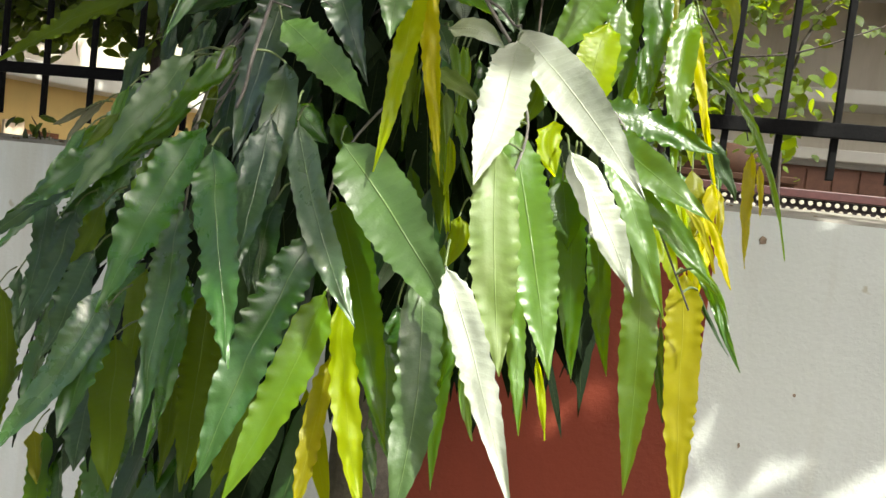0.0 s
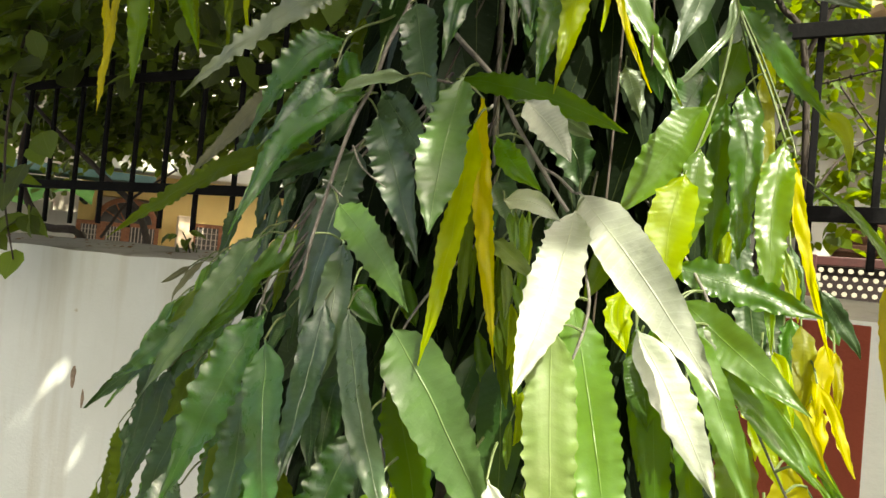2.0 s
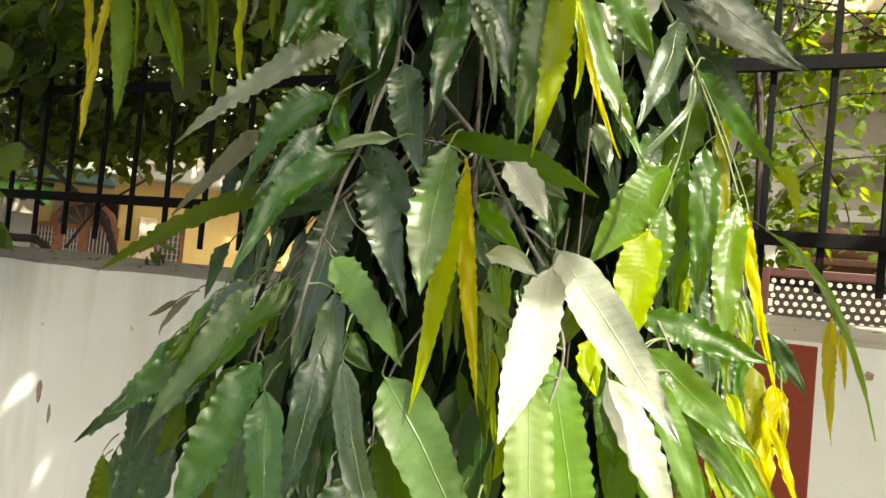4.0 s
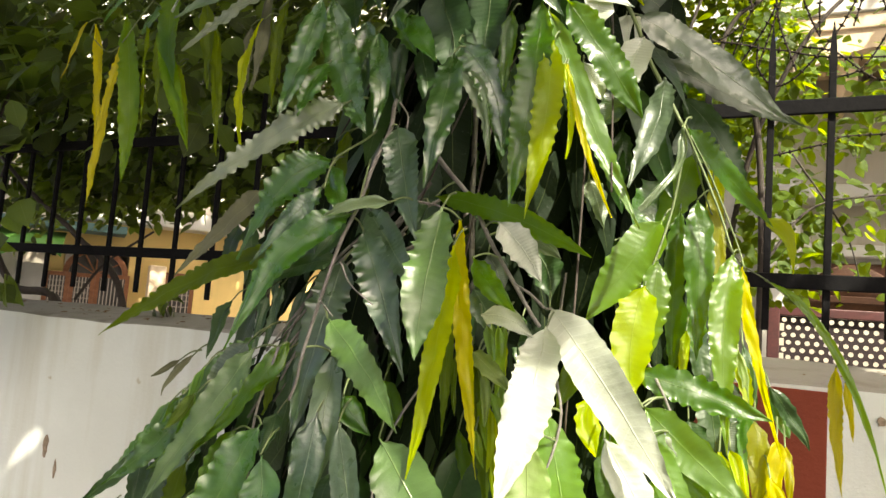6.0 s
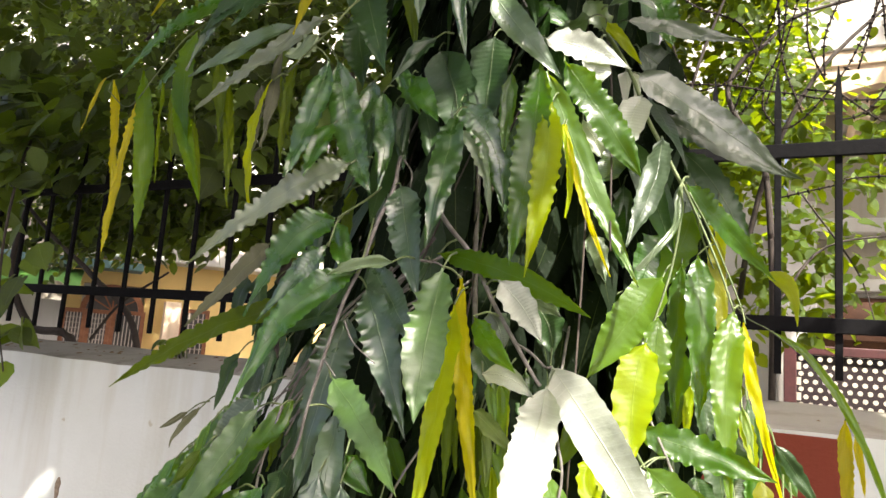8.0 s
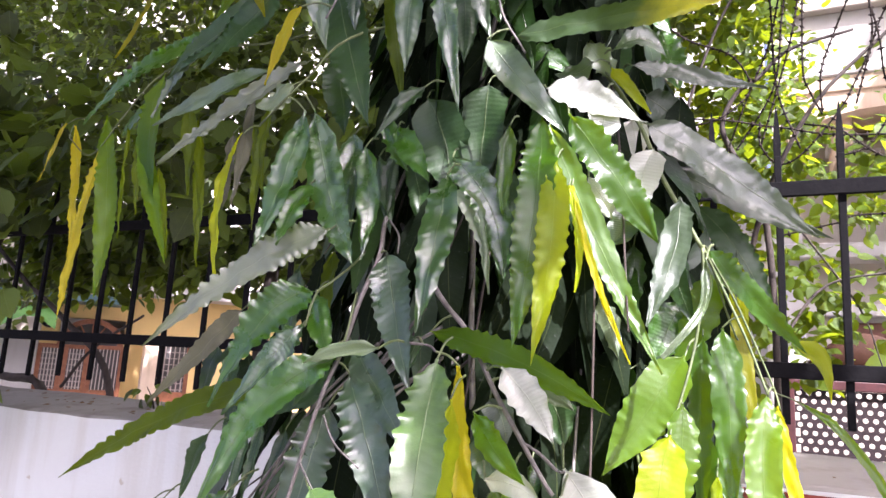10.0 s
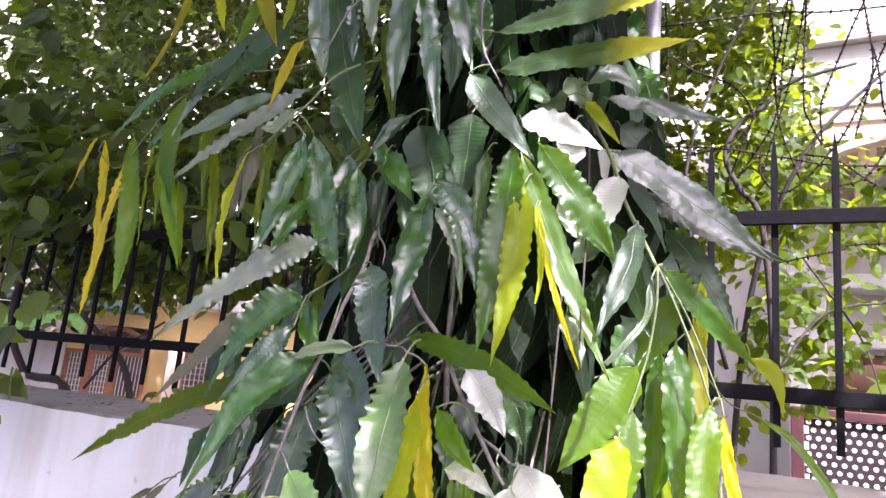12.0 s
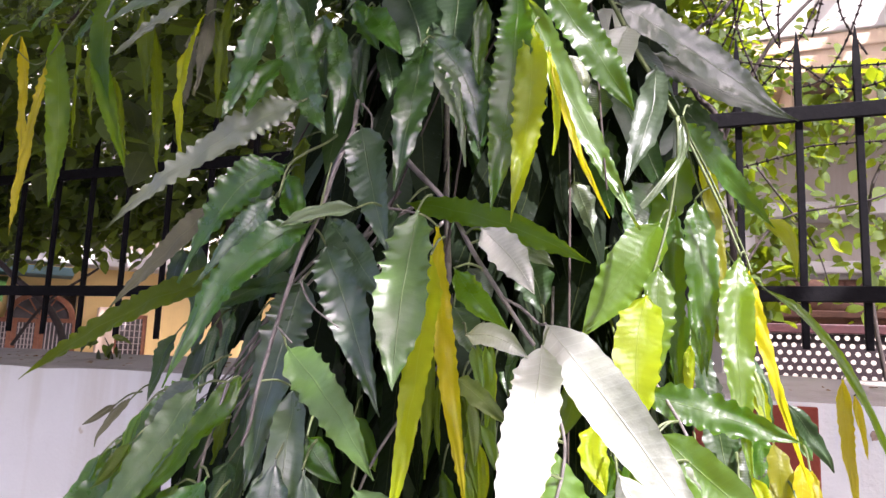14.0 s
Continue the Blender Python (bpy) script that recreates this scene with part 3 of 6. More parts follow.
leaf_at("centre_right", (0.390, 0.970, 1.702), (0.407, 0.950, 1.645), 0.012, "y", 0, (0.002, 0.000, 0.004))
leaf_at("centre_right", (0.315, 0.875, 1.681), (0.423, 0.895, 1.652), 0.027, "h", 0, (-0.002, 0.000, 0.002))
leaf_at("centre_right", (0.422, 0.970, 1.674), (0.457, 0.990, 1.619), 0.014, "d", 0, (0.001, 0.000, 0.002))
leaf_at("centre_right", (0.272, 0.980, 1.809), (0.232, 0.980, 1.817), 0.036, "k", 0, (0.002, 0.000, -0.005))
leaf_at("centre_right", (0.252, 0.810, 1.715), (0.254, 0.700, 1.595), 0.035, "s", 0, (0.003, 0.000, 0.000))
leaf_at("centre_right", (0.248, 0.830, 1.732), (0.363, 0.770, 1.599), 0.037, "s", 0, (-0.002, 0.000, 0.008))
leaf_at("centre_right", (0.272, 0.840, 1.697), (0.261, 0.820, 1.649), 0.018, "f", 0, (0.003, 0.000, 0.001))
leaf_at("centre_right", (0.316, 0.985, 1.743), (0.328, 0.975, 1.678), 0.017, "d", 0, (0.000, 0.000, 0.001))
leaf_at("centre_right", (0.347, 0.975, 1.720), (0.345, 0.965, 1.669), 0.009, "y", 0, (0.000, 0.000, 0.000))
leaf_at("centre_right", (0.335, 0.990, 1.757), (0.336, 0.970, 1.676), 0.020, "v", 0, (0.002, 0.000, -0.000))
leaf_at("centre_right", (0.352, 1.000, 1.771), (0.356, 0.980, 1.695), 0.019, "v", 0, (0.001, 0.000, -0.003))
leaf_at("centre_right", (0.394, 0.965, 1.706), (0.405, 0.955, 1.656), 0.007, "a", 0, (0.001, 0.000, -0.001))
leaf_at("centre_right", (0.398, 0.985, 1.711), (0.411, 0.975, 1.652), 0.009, "d", 0, (0.002, 0.000, -0.002))
leaf_at("centre_right", (0.398, 1.025, 1.635), (0.392, 1.015, 1.588), 0.024, "j", 0, (0.001, 0.000, 0.001))
leaf_at("centre_right", (0.365, 1.040, 1.670), (0.380, 1.020, 1.565), 0.031, "d", 0, (0.001, 0.000, 0.002))
leaf_at("centre_right", (0.388, 1.060, 1.671), (0.390, 1.040, 1.568), 0.026, "d", 0, (-0.003, 0.000, 0.005))
leaf_at("centre_right", (0.350, 1.010, 1.631), (0.370, 0.990, 1.565), 0.028, "d", 0, (0.000, 0.000, 0.002))
leaf_at("centre_right", (0.404, 1.025, 1.647), (0.404, 1.015, 1.570), 0.017, "g", 0, (0.000, 0.000, 0.006))
leaf_at("centre_right", (0.232, 1.000, 1.811), (0.287, 0.980, 1.787), 0.033, "d", 10)
leaf_at("centre_right", (0.221, 0.990, 1.785), (0.249, 0.970, 1.724), 0.027, "d", 10)
leaf_at("centre_right", (0.319, 0.990, 1.874), (0.293, 0.970, 1.815), 0.038, "g", -10)
leaf_at("centre_right", (0.366, 1.050, 1.924), (0.370, 1.030, 1.840), 0.016, "y", 22)
leaf_at("centre_right", (0.357, 1.030, 1.750), (0.358, 1.010, 1.652), 0.023, "d", -22)
leaf_at("centre_right", (0.364, 1.070, 1.695), (0.369, 1.050, 1.632), 0.023, "d", -10)
SPRIGS["right_top"] = []
leaf_at("right_top", (0.219, 0.848, 2.018), (0.205, 0.828, 1.818), 0.032, "h", 0, (0.004, 0.000, -0.001))
leaf_at("right_top", (0.233, 0.843, 1.975), (0.226, 0.813, 1.805), 0.025, "y", 0, (0.004, 0.000, 0.003))
leaf_at("right_top", (0.220, 0.865, 2.015), (0.315, 0.855, 1.804), 0.024, "l", 0, (-0.005, 0.000, 0.004))
leaf_at("right_top", (0.244, 0.855, 1.956), (0.295, 0.835, 1.810), 0.005, "o", 0, (-0.005, 0.000, 0.001))
leaf_at("right_top", (0.241, 0.855, 1.956), (0.250, 0.845, 1.865), 0.007, "y", 0, (0.006, 0.000, 0.002))
leaf_at("right_top", (0.238, 0.861, 2.022), (0.309, 0.891, 1.912), 0.032, "h", 0, (0.003, 0.000, -0.002))
leaf_at("right_top", (0.289, 0.960, 2.045), (0.438, 1.020, 1.939), 0.039, "i", 0, (-0.012, 0.000, 0.013))
leaf_at("right_top", (0.306, 1.005, 2.013), (0.452, 1.055, 1.945), 0.027, "j", 0, (-0.008, 0.000, 0.001))
leaf_at("right_top", (0.299, 0.935, 2.010), (0.288, 0.915, 1.939), 0.032, "s", 0, (-0.003, 0.000, 0.003))
leaf_at("right_top", (0.325, 0.900, 1.953), (0.304, 0.850, 1.840), 0.025, "j", 20, (0.007, 0.000, 0.001))
leaf_at("right_top", (0.343, 0.940, 1.915), (0.424, 1.020, 1.831), 0.025, "h", 0, (-0.005, 0.000, 0.005))
leaf_at("right_top", (0.415, 1.040, 1.843), (0.444, 1.060, 1.788), 0.018, "y", 0, (0.007, 0.000, 0.011))
leaf_at("right_top", (0.327, 1.050, 1.983), (0.401, 1.070, 1.857), 0.033, "d", 0, (0.006, 0.000, 0.009))
leaf_at("right_top", (0.347, 0.855, 1.891), (0.318, 0.825, 1.816), 0.008, "p", 30, (0.011, 0.000, -0.004))
leaf_at("right_top", (0.266, 0.930, 1.957), (0.254, 0.930, 1.917), 0.026, "b", 0, (0.013, 0.000, -0.003))
leaf_at("right_top", (0.248, 0.950, 1.869), (0.266, 0.950, 1.817), 0.021, "p", 0, (0.001, 0.000, 0.002))
leaf_at("right_top", (0.243, 0.920, 1.982), (0.264, 0.920, 1.942), 0.019, "s", 0, (0.003, 0.000, -0.002))
leaf_at("right_top", (0.345, 0.985, 1.899), (0.311, 0.975, 1.808), 0.031, "v", 0, (0.005, 0.000, 0.002))
leaf_at("right_top", (0.274, 0.985, 1.929), (0.274, 0.975, 1.859), 0.020, "d", 0, (0.001, 0.000, -0.000))
leaf_at("right_top", (0.183, 0.865, 2.019), (0.183, 0.855, 1.934), 0.016, "h", 0, (-0.001, 0.000, -0.002))
leaf_at("right_top", (0.267, 1.010, 2.070), (0.278, 0.990, 2.017), 0.029, "s", 0)
leaf_at("right_top", (0.206, 0.990, 2.161), (0.241, 0.990, 2.131), 0.021, "p", -10)
leaf_at("right_top", (0.292, 1.070, 1.886), (0.284, 1.050, 1.826), 0.041, "g", 5)
leaf_at("right_top", (0.167, 0.960, 2.143), (0.219, 0.960, 2.107), 0.023, "m", 8)
leaf_at("right_top", (0.225, 0.980, 2.150), (0.260, 0.970, 2.097), 0.025, "p", 8)
leaf_at("right_top", (0.286, 1.090, 2.212), (0.312, 1.070, 2.123), 0.036, "m", 8)
leaf_at("right_top", (0.248, 1.090, 2.266), (0.303, 1.080, 2.197), 0.041, "m", -8)
leaf_at("right_top", (0.192, 1.070, 2.265), (0.246, 1.050, 2.190), 0.040, "d", -8)
leaf_at("right_top", (0.311, 1.110, 2.080), (0.332, 1.090, 2.001), 0.031, "g", 8)
SPRIGS["far_right"] = []
leaf_at("far_right", (0.420, 1.140, 1.786), (0.538, 1.120, 1.565), 0.009, "e", 0, (0.008, 0.000, 0.040))
leaf_at("far_right", (0.495, 1.160, 1.691), (0.502, 1.140, 1.550), 0.015, "n", 0, (-0.004, 0.000, 0.006))
leaf_at("far_right", (0.504, 1.155, 1.675), (0.511, 1.145, 1.612), 0.008, "n", 0, (0.001, 0.000, -0.002))
SPRIGS["lower_right"] = []
leaf_at("lower_right", (0.285, 0.850, 1.661), (0.293, 0.830, 1.614), 0.020, "y", 0, (-0.006, 0.000, 0.001))
leaf_at("lower_right", (0.327, 0.845, 1.657), (0.415, 0.815, 1.590), 0.028, "l", 0, (-0.002, 0.000, -0.000))
leaf_at("lower_right", (0.322, 0.845, 1.656), (0.361, 0.825, 1.590), 0.020, "s", 0, (0.002, 0.000, 0.001))
leaf_at("lower_right", (0.410, 0.960, 1.643), (0.412, 0.940, 1.563), 0.018, "z", 0, (0.003, 0.000, 0.006))
leaf_at("lower_right", (0.428, 0.950, 1.630), (0.424, 0.930, 1.564), 0.014, "o", 0, (0.001, 0.000, 0.006))
leaf_at("lower_right", (0.435, 0.955, 1.624), (0.439, 0.935, 1.574), 0.008, "n", 0, (0.001, -0.000, 0.004))
leaf_at("lower_right", (0.371, 0.870, 1.596), (0.385, 0.850, 1.572), 0.012, "y", 0, (0.000, 0.000, -0.003))
leaf_at("lower_right", (0.391, 0.910, 1.622), (0.407, 0.890, 1.569), 0.010, "y", 0, (0.001, 0.000, 0.007))
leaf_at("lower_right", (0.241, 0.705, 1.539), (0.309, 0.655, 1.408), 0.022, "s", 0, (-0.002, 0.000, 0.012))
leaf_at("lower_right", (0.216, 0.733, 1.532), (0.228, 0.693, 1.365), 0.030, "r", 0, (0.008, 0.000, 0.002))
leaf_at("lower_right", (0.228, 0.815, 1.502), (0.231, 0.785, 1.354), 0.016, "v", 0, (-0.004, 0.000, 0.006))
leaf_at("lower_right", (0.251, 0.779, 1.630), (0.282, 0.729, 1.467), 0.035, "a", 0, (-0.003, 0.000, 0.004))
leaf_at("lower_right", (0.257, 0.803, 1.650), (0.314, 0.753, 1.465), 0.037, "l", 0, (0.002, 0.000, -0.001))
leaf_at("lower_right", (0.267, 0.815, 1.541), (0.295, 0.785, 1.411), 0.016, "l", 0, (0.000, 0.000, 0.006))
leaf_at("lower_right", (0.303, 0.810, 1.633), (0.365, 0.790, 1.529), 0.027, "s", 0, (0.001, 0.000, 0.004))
leaf_at("lower_right", (0.332, 0.825, 1.638), (0.389, 0.805, 1.514), 0.022, "l", 0, (-0.001, 0.000, 0.012))
leaf_at("lower_right", (0.358, 0.835, 1.612), (0.421, 0.825, 1.544), 0.020, "e", 0, (-0.002, 0.000, 0.005))
leaf_at("lower_right", (0.412, 0.830, 1.554), (0.439, 0.830, 1.516), 0.003, "e", 0, (0.002, 0.000, 0.004))
leaf_at("lower_right", (0.417, 0.860, 1.536), (0.448, 0.860, 1.485), 0.003, "d", 0, (-0.002, 0.000, 0.000))
leaf_at("lower_right", (0.388, 0.850, 1.611), (0.427, 0.850, 1.551), 0.006, "n", 0, (0.002, 0.000, 0.007))
leaf_at("lower_right", (0.368, 0.855, 1.578), (0.379, 0.835, 1.364), 0.029, "f", 0, (0.003, 0.000, 0.007))
leaf_at("lower_right", (0.405, 0.865, 1.550), (0.424, 0.845, 1.344), 0.029, "n", 0, (-0.002, 0.000, 0.018))
leaf_at("lower_right", (0.303, 0.885, 1.636), (0.326, 0.855, 1.446), 0.024, "v", 0, (-0.002, 0.000, -0.001))
leaf_at("lower_right", (0.330, 0.895, 1.592), (0.355, 0.865, 1.451), 0.020, "v", 0, (-0.004, 0.000, 0.003))
leaf_at("lower_right", (0.299, 0.805, 1.469), (0.314, 0.795, 1.408), 0.006, "y", 20, (0.001, 0.000, -0.000))
leaf_at("lower_right", (0.242, 0.805, 1.459), (0.258, 0.795, 1.396), 0.009, "l", 0, (-0.003, 0.000, -0.000))
leaf_at("lower_right", (0.393, 0.865, 1.500), (0.404, 0.855, 1.423), 0.007, "d", 0, (-0.002, 0.000, 0.000))
leaf_at("lower_right", (0.380, 0.855, 1.588), (0.403, 0.845, 1.532), 0.014, "y", 0, (-0.002, 0.000, -0.001))
leaf_at("lower_right", (0.214, 0.845, 1.572), (0.210, 0.835, 1.527), 0.017, "y", 0, (0.005, 0.000, 0.002))
leaf_at("lower_right", (0.191, 0.855, 1.624), (0.209, 0.845, 1.541), 0.006, "y", 0, (-0.001, 0.000, -0.000))
leaf_at("lower_right", (0.205, 0.855, 1.635), (0.229, 0.845, 1.591), 0.005, "l", 0, (0.000, 0.000, -0.005))
leaf_at("lower_right", (0.177, 0.865, 1.646), (0.190, 0.855, 1.572), 0.008, "g", 0, (-0.001, 0.000, 0.000))
leaf_at("lower_right", (0.181, 0.840, 1.683), (0.203, 0.820, 1.607), 0.011, "f", 0, (0.001, 0.000, 0.000))
leaf_at("lower_right", (0.193, 0.840, 1.715), (0.215, 0.820, 1.629), 0.010, "l", 0, (0.002, 0.000, 0.002))
leaf_at("lower_right", (0.198, 0.835, 1.640), (0.203, 0.825, 1.588), 0.009, "y", 0, (0.003, 0.000, 0.000))
leaf_at("lower_right", (0.203, 0.845, 1.717), (0.206, 0.835, 1.640), 0.008, "f", 0, (-0.001, 0.000, 0.002))
leaf_at("lower_right", (0.158, 0.865, 1.612), (0.181, 0.855, 1.553), 0.013, "v", 0, (-0.000, 0.000, -0.002))
leaf_at("lower_right", (0.296, 0.870, 1.614), (0.310, 0.850, 1.554), 0.028, "v", 0, (0.000, 0.000, 0.001))
leaf_at("lower_right", (0.310, 0.855, 1.632), (0.322, 0.845, 1.591), 0.013, "f", 0, (-0.001, 0.000, 0.002))
leaf_at("lower_right", (0.225, 0.810, 1.498), (0.227, 0.790, 1.434), 0.019, "v", 0, (0.004, 0.000, 0.002))
leaf_at("lower_right", (0.350, 0.875, 1.615), (0.364, 0.865, 1.525), 0.015, "v", 0, (-0.001, 0.000, 0.000))
leaf_at("lower_right", (0.289, 0.890, 1.631), (0.303, 0.870, 1.511), 0.019, "v", 0, (0.001, 0.000, 0.004))
leaf_at("lower_right", (0.401, 0.875, 1.512), (0.410, 0.865, 1.451), 0.008, "y", 0, (-0.000, 0.000, -0.000))
leaf_at("lower_right", (0.197, 0.815, 1.672), (0.205, 0.805, 1.629), 0.008, "a", 0, (0.002, 0.000, 0.001))
leaf_at("lower_right", (0.204, 0.825, 1.713), (0.209, 0.815, 1.651), 0.009, "f", 0, (0.004, 0.000, 0.002))
leaf_at("lower_right", (0.206, 0.815, 1.656), (0.220, 0.805, 1.628), 0.009, "l", 0, (0.002, 0.000, 0.001))
leaf_at("lower_right", (0.194, 0.815, 1.623), (0.207, 0.805, 1.595), 0.007, "f", 0, (-0.001, 0.000, 0.000))
leaf_at("lower_right", (0.184, 0.835, 1.677), (0.192, 0.825, 1.616), 0.008, "w", 0, (-0.002, 0.000, 0.001))
leaf_at("lower_right", (0.205, 0.845, 1.699), (0.205, 0.835, 1.640), 0.008, "y", 0, (0.000, 0.000, -0.000))
leaf_at("lower_right", (0.212, 0.750, 1.499), (0.230, 0.730, 1.450), 0.012, "l", 0, (0.001, 0.000, 0.001))
leaf_at("lower_right", (0.191, 0.770, 1.498), (0.213, 0.750, 1.438), 0.022, "c", 0, (0.001, 0.000, 0.000))
leaf_at("lower_right", (0.187, 0.845, 1.627), (0.201, 0.835, 1.555), 0.011, "w", 0, (-0.001, 0.000, 0.002))
leaf_at("lower_right", (0.206, 0.835, 1.546), (0.210, 0.825, 1.510), 0.007, "f", 0, (-0.001, 0.000, 0.000))
leaf_at("lower_right", (0.259, 0.805, 1.629), (0.272, 0.795, 1.568), 0.017, "v", 0, (0.001, 0.000, -0.002))
leaf_at("lower_right", (0.423, 0.980, 1.667), (0.440, 0.980, 1.629), 0.014, "g", 0, (0.001, 0.000, -0.003))
leaf_at("lower_right", (0.415, 0.975, 1.607), (0.425, 0.965, 1.559), 0.011, "z", 0, (0.001, 0.000, 0.005))
leaf_at("lower_right", (0.339, 0.920, 1.635), (0.443, 0.880, 1.530), 0.026, "l", 15)
leaf_at("lower_right", (0.289, 0.911, 1.559), (0.329, 0.889, 1.526), 0.019, "l", -22)
leaf_at("lower_right", (0.199, 0.910, 1.722), (0.203, 0.900, 1.671), 0.019, "m", 20)
leaf_at("lower_right", (0.180, 0.911, 1.526), (0.197, 0.889, 1.435), 0.025, "d", -15)
leaf_at("lower_right", (0.382, 0.930, 1.616), (0.384, 0.910, 1.535), 0.021, "y", -22)
leaf_at("lower_right", (0.422, 0.950, 1.584), (0.426, 0.930, 1.520), 0.018, "o", 22)
leaf_at("lower_right", (0.423, 0.930, 1.600), (0.452, 0.910, 1.537), 0.008, "o", 22)
leaf_at("lower_right", (0.415, 0.911, 1.558), (0.466, 0.889, 1.470), 0.009, "g", 22)
SPRIGS["top"] = []
leaf_at("top", (0.165, 0.845, 2.097), (0.241, 0.845, 1.997), 0.028, "i", 0, (-0.003, 0.000, 0.003))
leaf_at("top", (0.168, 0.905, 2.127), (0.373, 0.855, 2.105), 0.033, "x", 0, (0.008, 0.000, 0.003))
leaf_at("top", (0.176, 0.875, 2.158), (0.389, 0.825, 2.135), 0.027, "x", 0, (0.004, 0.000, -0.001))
leaf_at("top", (0.117, 0.790, 2.199), (0.102, 0.810, 2.058), 0.029, "c", 0, (-0.001, 0.000, 0.001))
leaf_at("top", (0.128, 0.800, 2.178), (0.152, 0.820, 2.018), 0.022, "m", 0, (-0.002, 0.000, 0.013))
leaf_at("top", (-0.004, 0.800, 2.248), (0.021, 0.800, 2.088), 0.027, "i", 0, (-0.005, 0.000, -0.004))
leaf_at("top", (0.046, 0.820, 2.256), (0.061, 0.820, 2.133), 0.023, "p", 0, (-0.001, 0.000, -0.001))
leaf_at("top", (0.011, 0.770, 2.117), (-0.023, 0.770, 2.046), 0.015, "n", 0, (0.000, 0.000, 0.006))
leaf_at("top", (-0.041, 0.860, 2.275), (0.050, 0.840, 2.022), 0.053, "d", 0, (0.000, 0.000, -0.006))
leaf_at("top", (-0.114, 0.890, 2.237), (-0.213, 0.870, 2.131), 0.050, "d", 0, (-0.003, 0.000, 0.001))
leaf_at("top", (-0.040, 0.850, 2.108), (-0.218, 0.830, 2.006), 0.025, "q", 0, (0.001, 0.000, 0.006))
leaf_at("top", (-0.119, 0.890, 2.128), (-0.282, 0.870, 2.072), 0.026, "i", 0, (0.001, 0.000, 0.006))
leaf_at("top", (-0.213, 0.930, 2.209), (-0.494, 0.930, 2.117), 0.040, "g", 0, (-0.008, 0.000, 0.031))
leaf_at("top", (-0.230, 0.900, 2.176), (-0.320, 0.900, 2.097), 0.020, "i", 0, (-0.012, 0.000, 0.013))
leaf_at("top", (-0.339, 0.930, 2.174), (-0.327, 0.930, 1.985), 0.036, "v", 0, (-0.026, 0.000, 0.017))
leaf_at("top", (-0.366, 0.920, 2.359), (-0.434, 0.920, 2.207), 0.019, "z", 0, (0.017, 0.000, -0.007))
leaf_at("top", (-0.277, 0.900, 2.364), (-0.251, 0.900, 2.246), 0.024, "y", 0, (-0.008, 0.000, 0.003))
leaf_at("top", (-0.180, 0.880, 2.320), (-0.133, 0.880, 2.194), 0.025, "z", 0, (-0.002, 0.000, -0.001))
leaf_at("top", (-0.119, 0.880, 2.289), (-0.124, 0.880, 2.217), 0.014, "y", 0, (0.004, 0.000, -0.005))
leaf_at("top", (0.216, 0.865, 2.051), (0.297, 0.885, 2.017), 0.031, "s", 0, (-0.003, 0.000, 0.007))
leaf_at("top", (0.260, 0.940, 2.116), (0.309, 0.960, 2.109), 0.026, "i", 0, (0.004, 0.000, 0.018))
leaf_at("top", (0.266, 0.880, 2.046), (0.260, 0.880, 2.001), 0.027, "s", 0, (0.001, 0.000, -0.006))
leaf_at("top", (0.273, 0.975, 2.115), (0.397, 1.025, 2.094), 0.020, "j", 0, (-0.010, 0.000, 0.005))
leaf_at("top", (0.282, 1.005, 2.095), (0.330, 1.035, 2.061), 0.034, "d", 0, (-0.002, 0.000, -0.000))
leaf_at("top", (0.257, 0.950, 2.103), (0.295, 0.950, 2.051), 0.013, "y", 0, (-0.002, 0.000, 0.003))
leaf_at("top", (0.068, 0.862, 2.028), (0.116, 0.842, 1.965), 0.024, "g", 0, (-0.001, 0.000, 0.001))
leaf_at("top", (0.107, 0.840, 2.056), (0.067, 0.820, 2.001), 0.018, "d", 0, (0.001, 0.000, 0.007))
leaf_at("top", (-0.014, 0.800, 2.057), (-0.056, 0.800, 2.040), 0.023, "p", 0, (0.001, 0.000, -0.004))
leaf_at("top", (0.079, 0.900, 2.074), (0.108, 0.900, 1.974), 0.054, "d", 0, (0.010, 0.000, -0.005))
leaf_at("top", (0.146, 0.900, 2.080), (0.140, 0.900, 1.973), 0.047, "d", 0, (-0.000, 0.000, 0.002))
leaf_at("top", (0.011, 0.840, 2.207), (0.024, 0.840, 2.128), 0.019, "b", 0, (0.001, 0.000, 0.002))
leaf_at("top", (0.130, 0.850, 2.229), (0.166, 0.850, 2.099), 0.021, "i", 0, (-0.001, 0.000, 0.001))
leaf_at("top", (0.053, 0.860, 2.189), (0.072, 0.860, 2.052), 0.022, "w", 0, (-0.004, 0.000, 0.013))
leaf_at("top", (0.152, 0.900, 2.250), (0.246, 0.900, 2.202), 0.031, "i", 0, (-0.016, 0.000, -0.004))
leaf_at("top", (0.020, 0.860, 2.025), (0.028, 0.840, 1.950), 0.026, "m", 0, (0.000, 0.000, 0.002))
leaf_at("top", (0.036, 0.885, 2.009), (0.061, 0.875, 1.924), 0.017, "d", 0, (0.002, 0.000, -0.001))
leaf_at("top", (-0.183, 0.905, 2.064), (-0.177, 0.895, 1.967), 0.017, "u", 0, (0.001, 0.000, 0.000))
leaf_at("top", (-0.159, 0.905, 2.077), (-0.120, 0.895, 1.981), 0.018, "w", 0, (0.002, 0.000, 0.000))
leaf_at("top", (-0.196, 0.920, 2.350), (-0.252, 0.920, 2.234), 0.030, "v", 0, (0.007, 0.000, -0.009))
leaf_at("top", (0.243, 0.930, 2.102), (0.205, 0.930, 2.095), 0.023, "i", 0, (0.001, 0.000, -0.007))
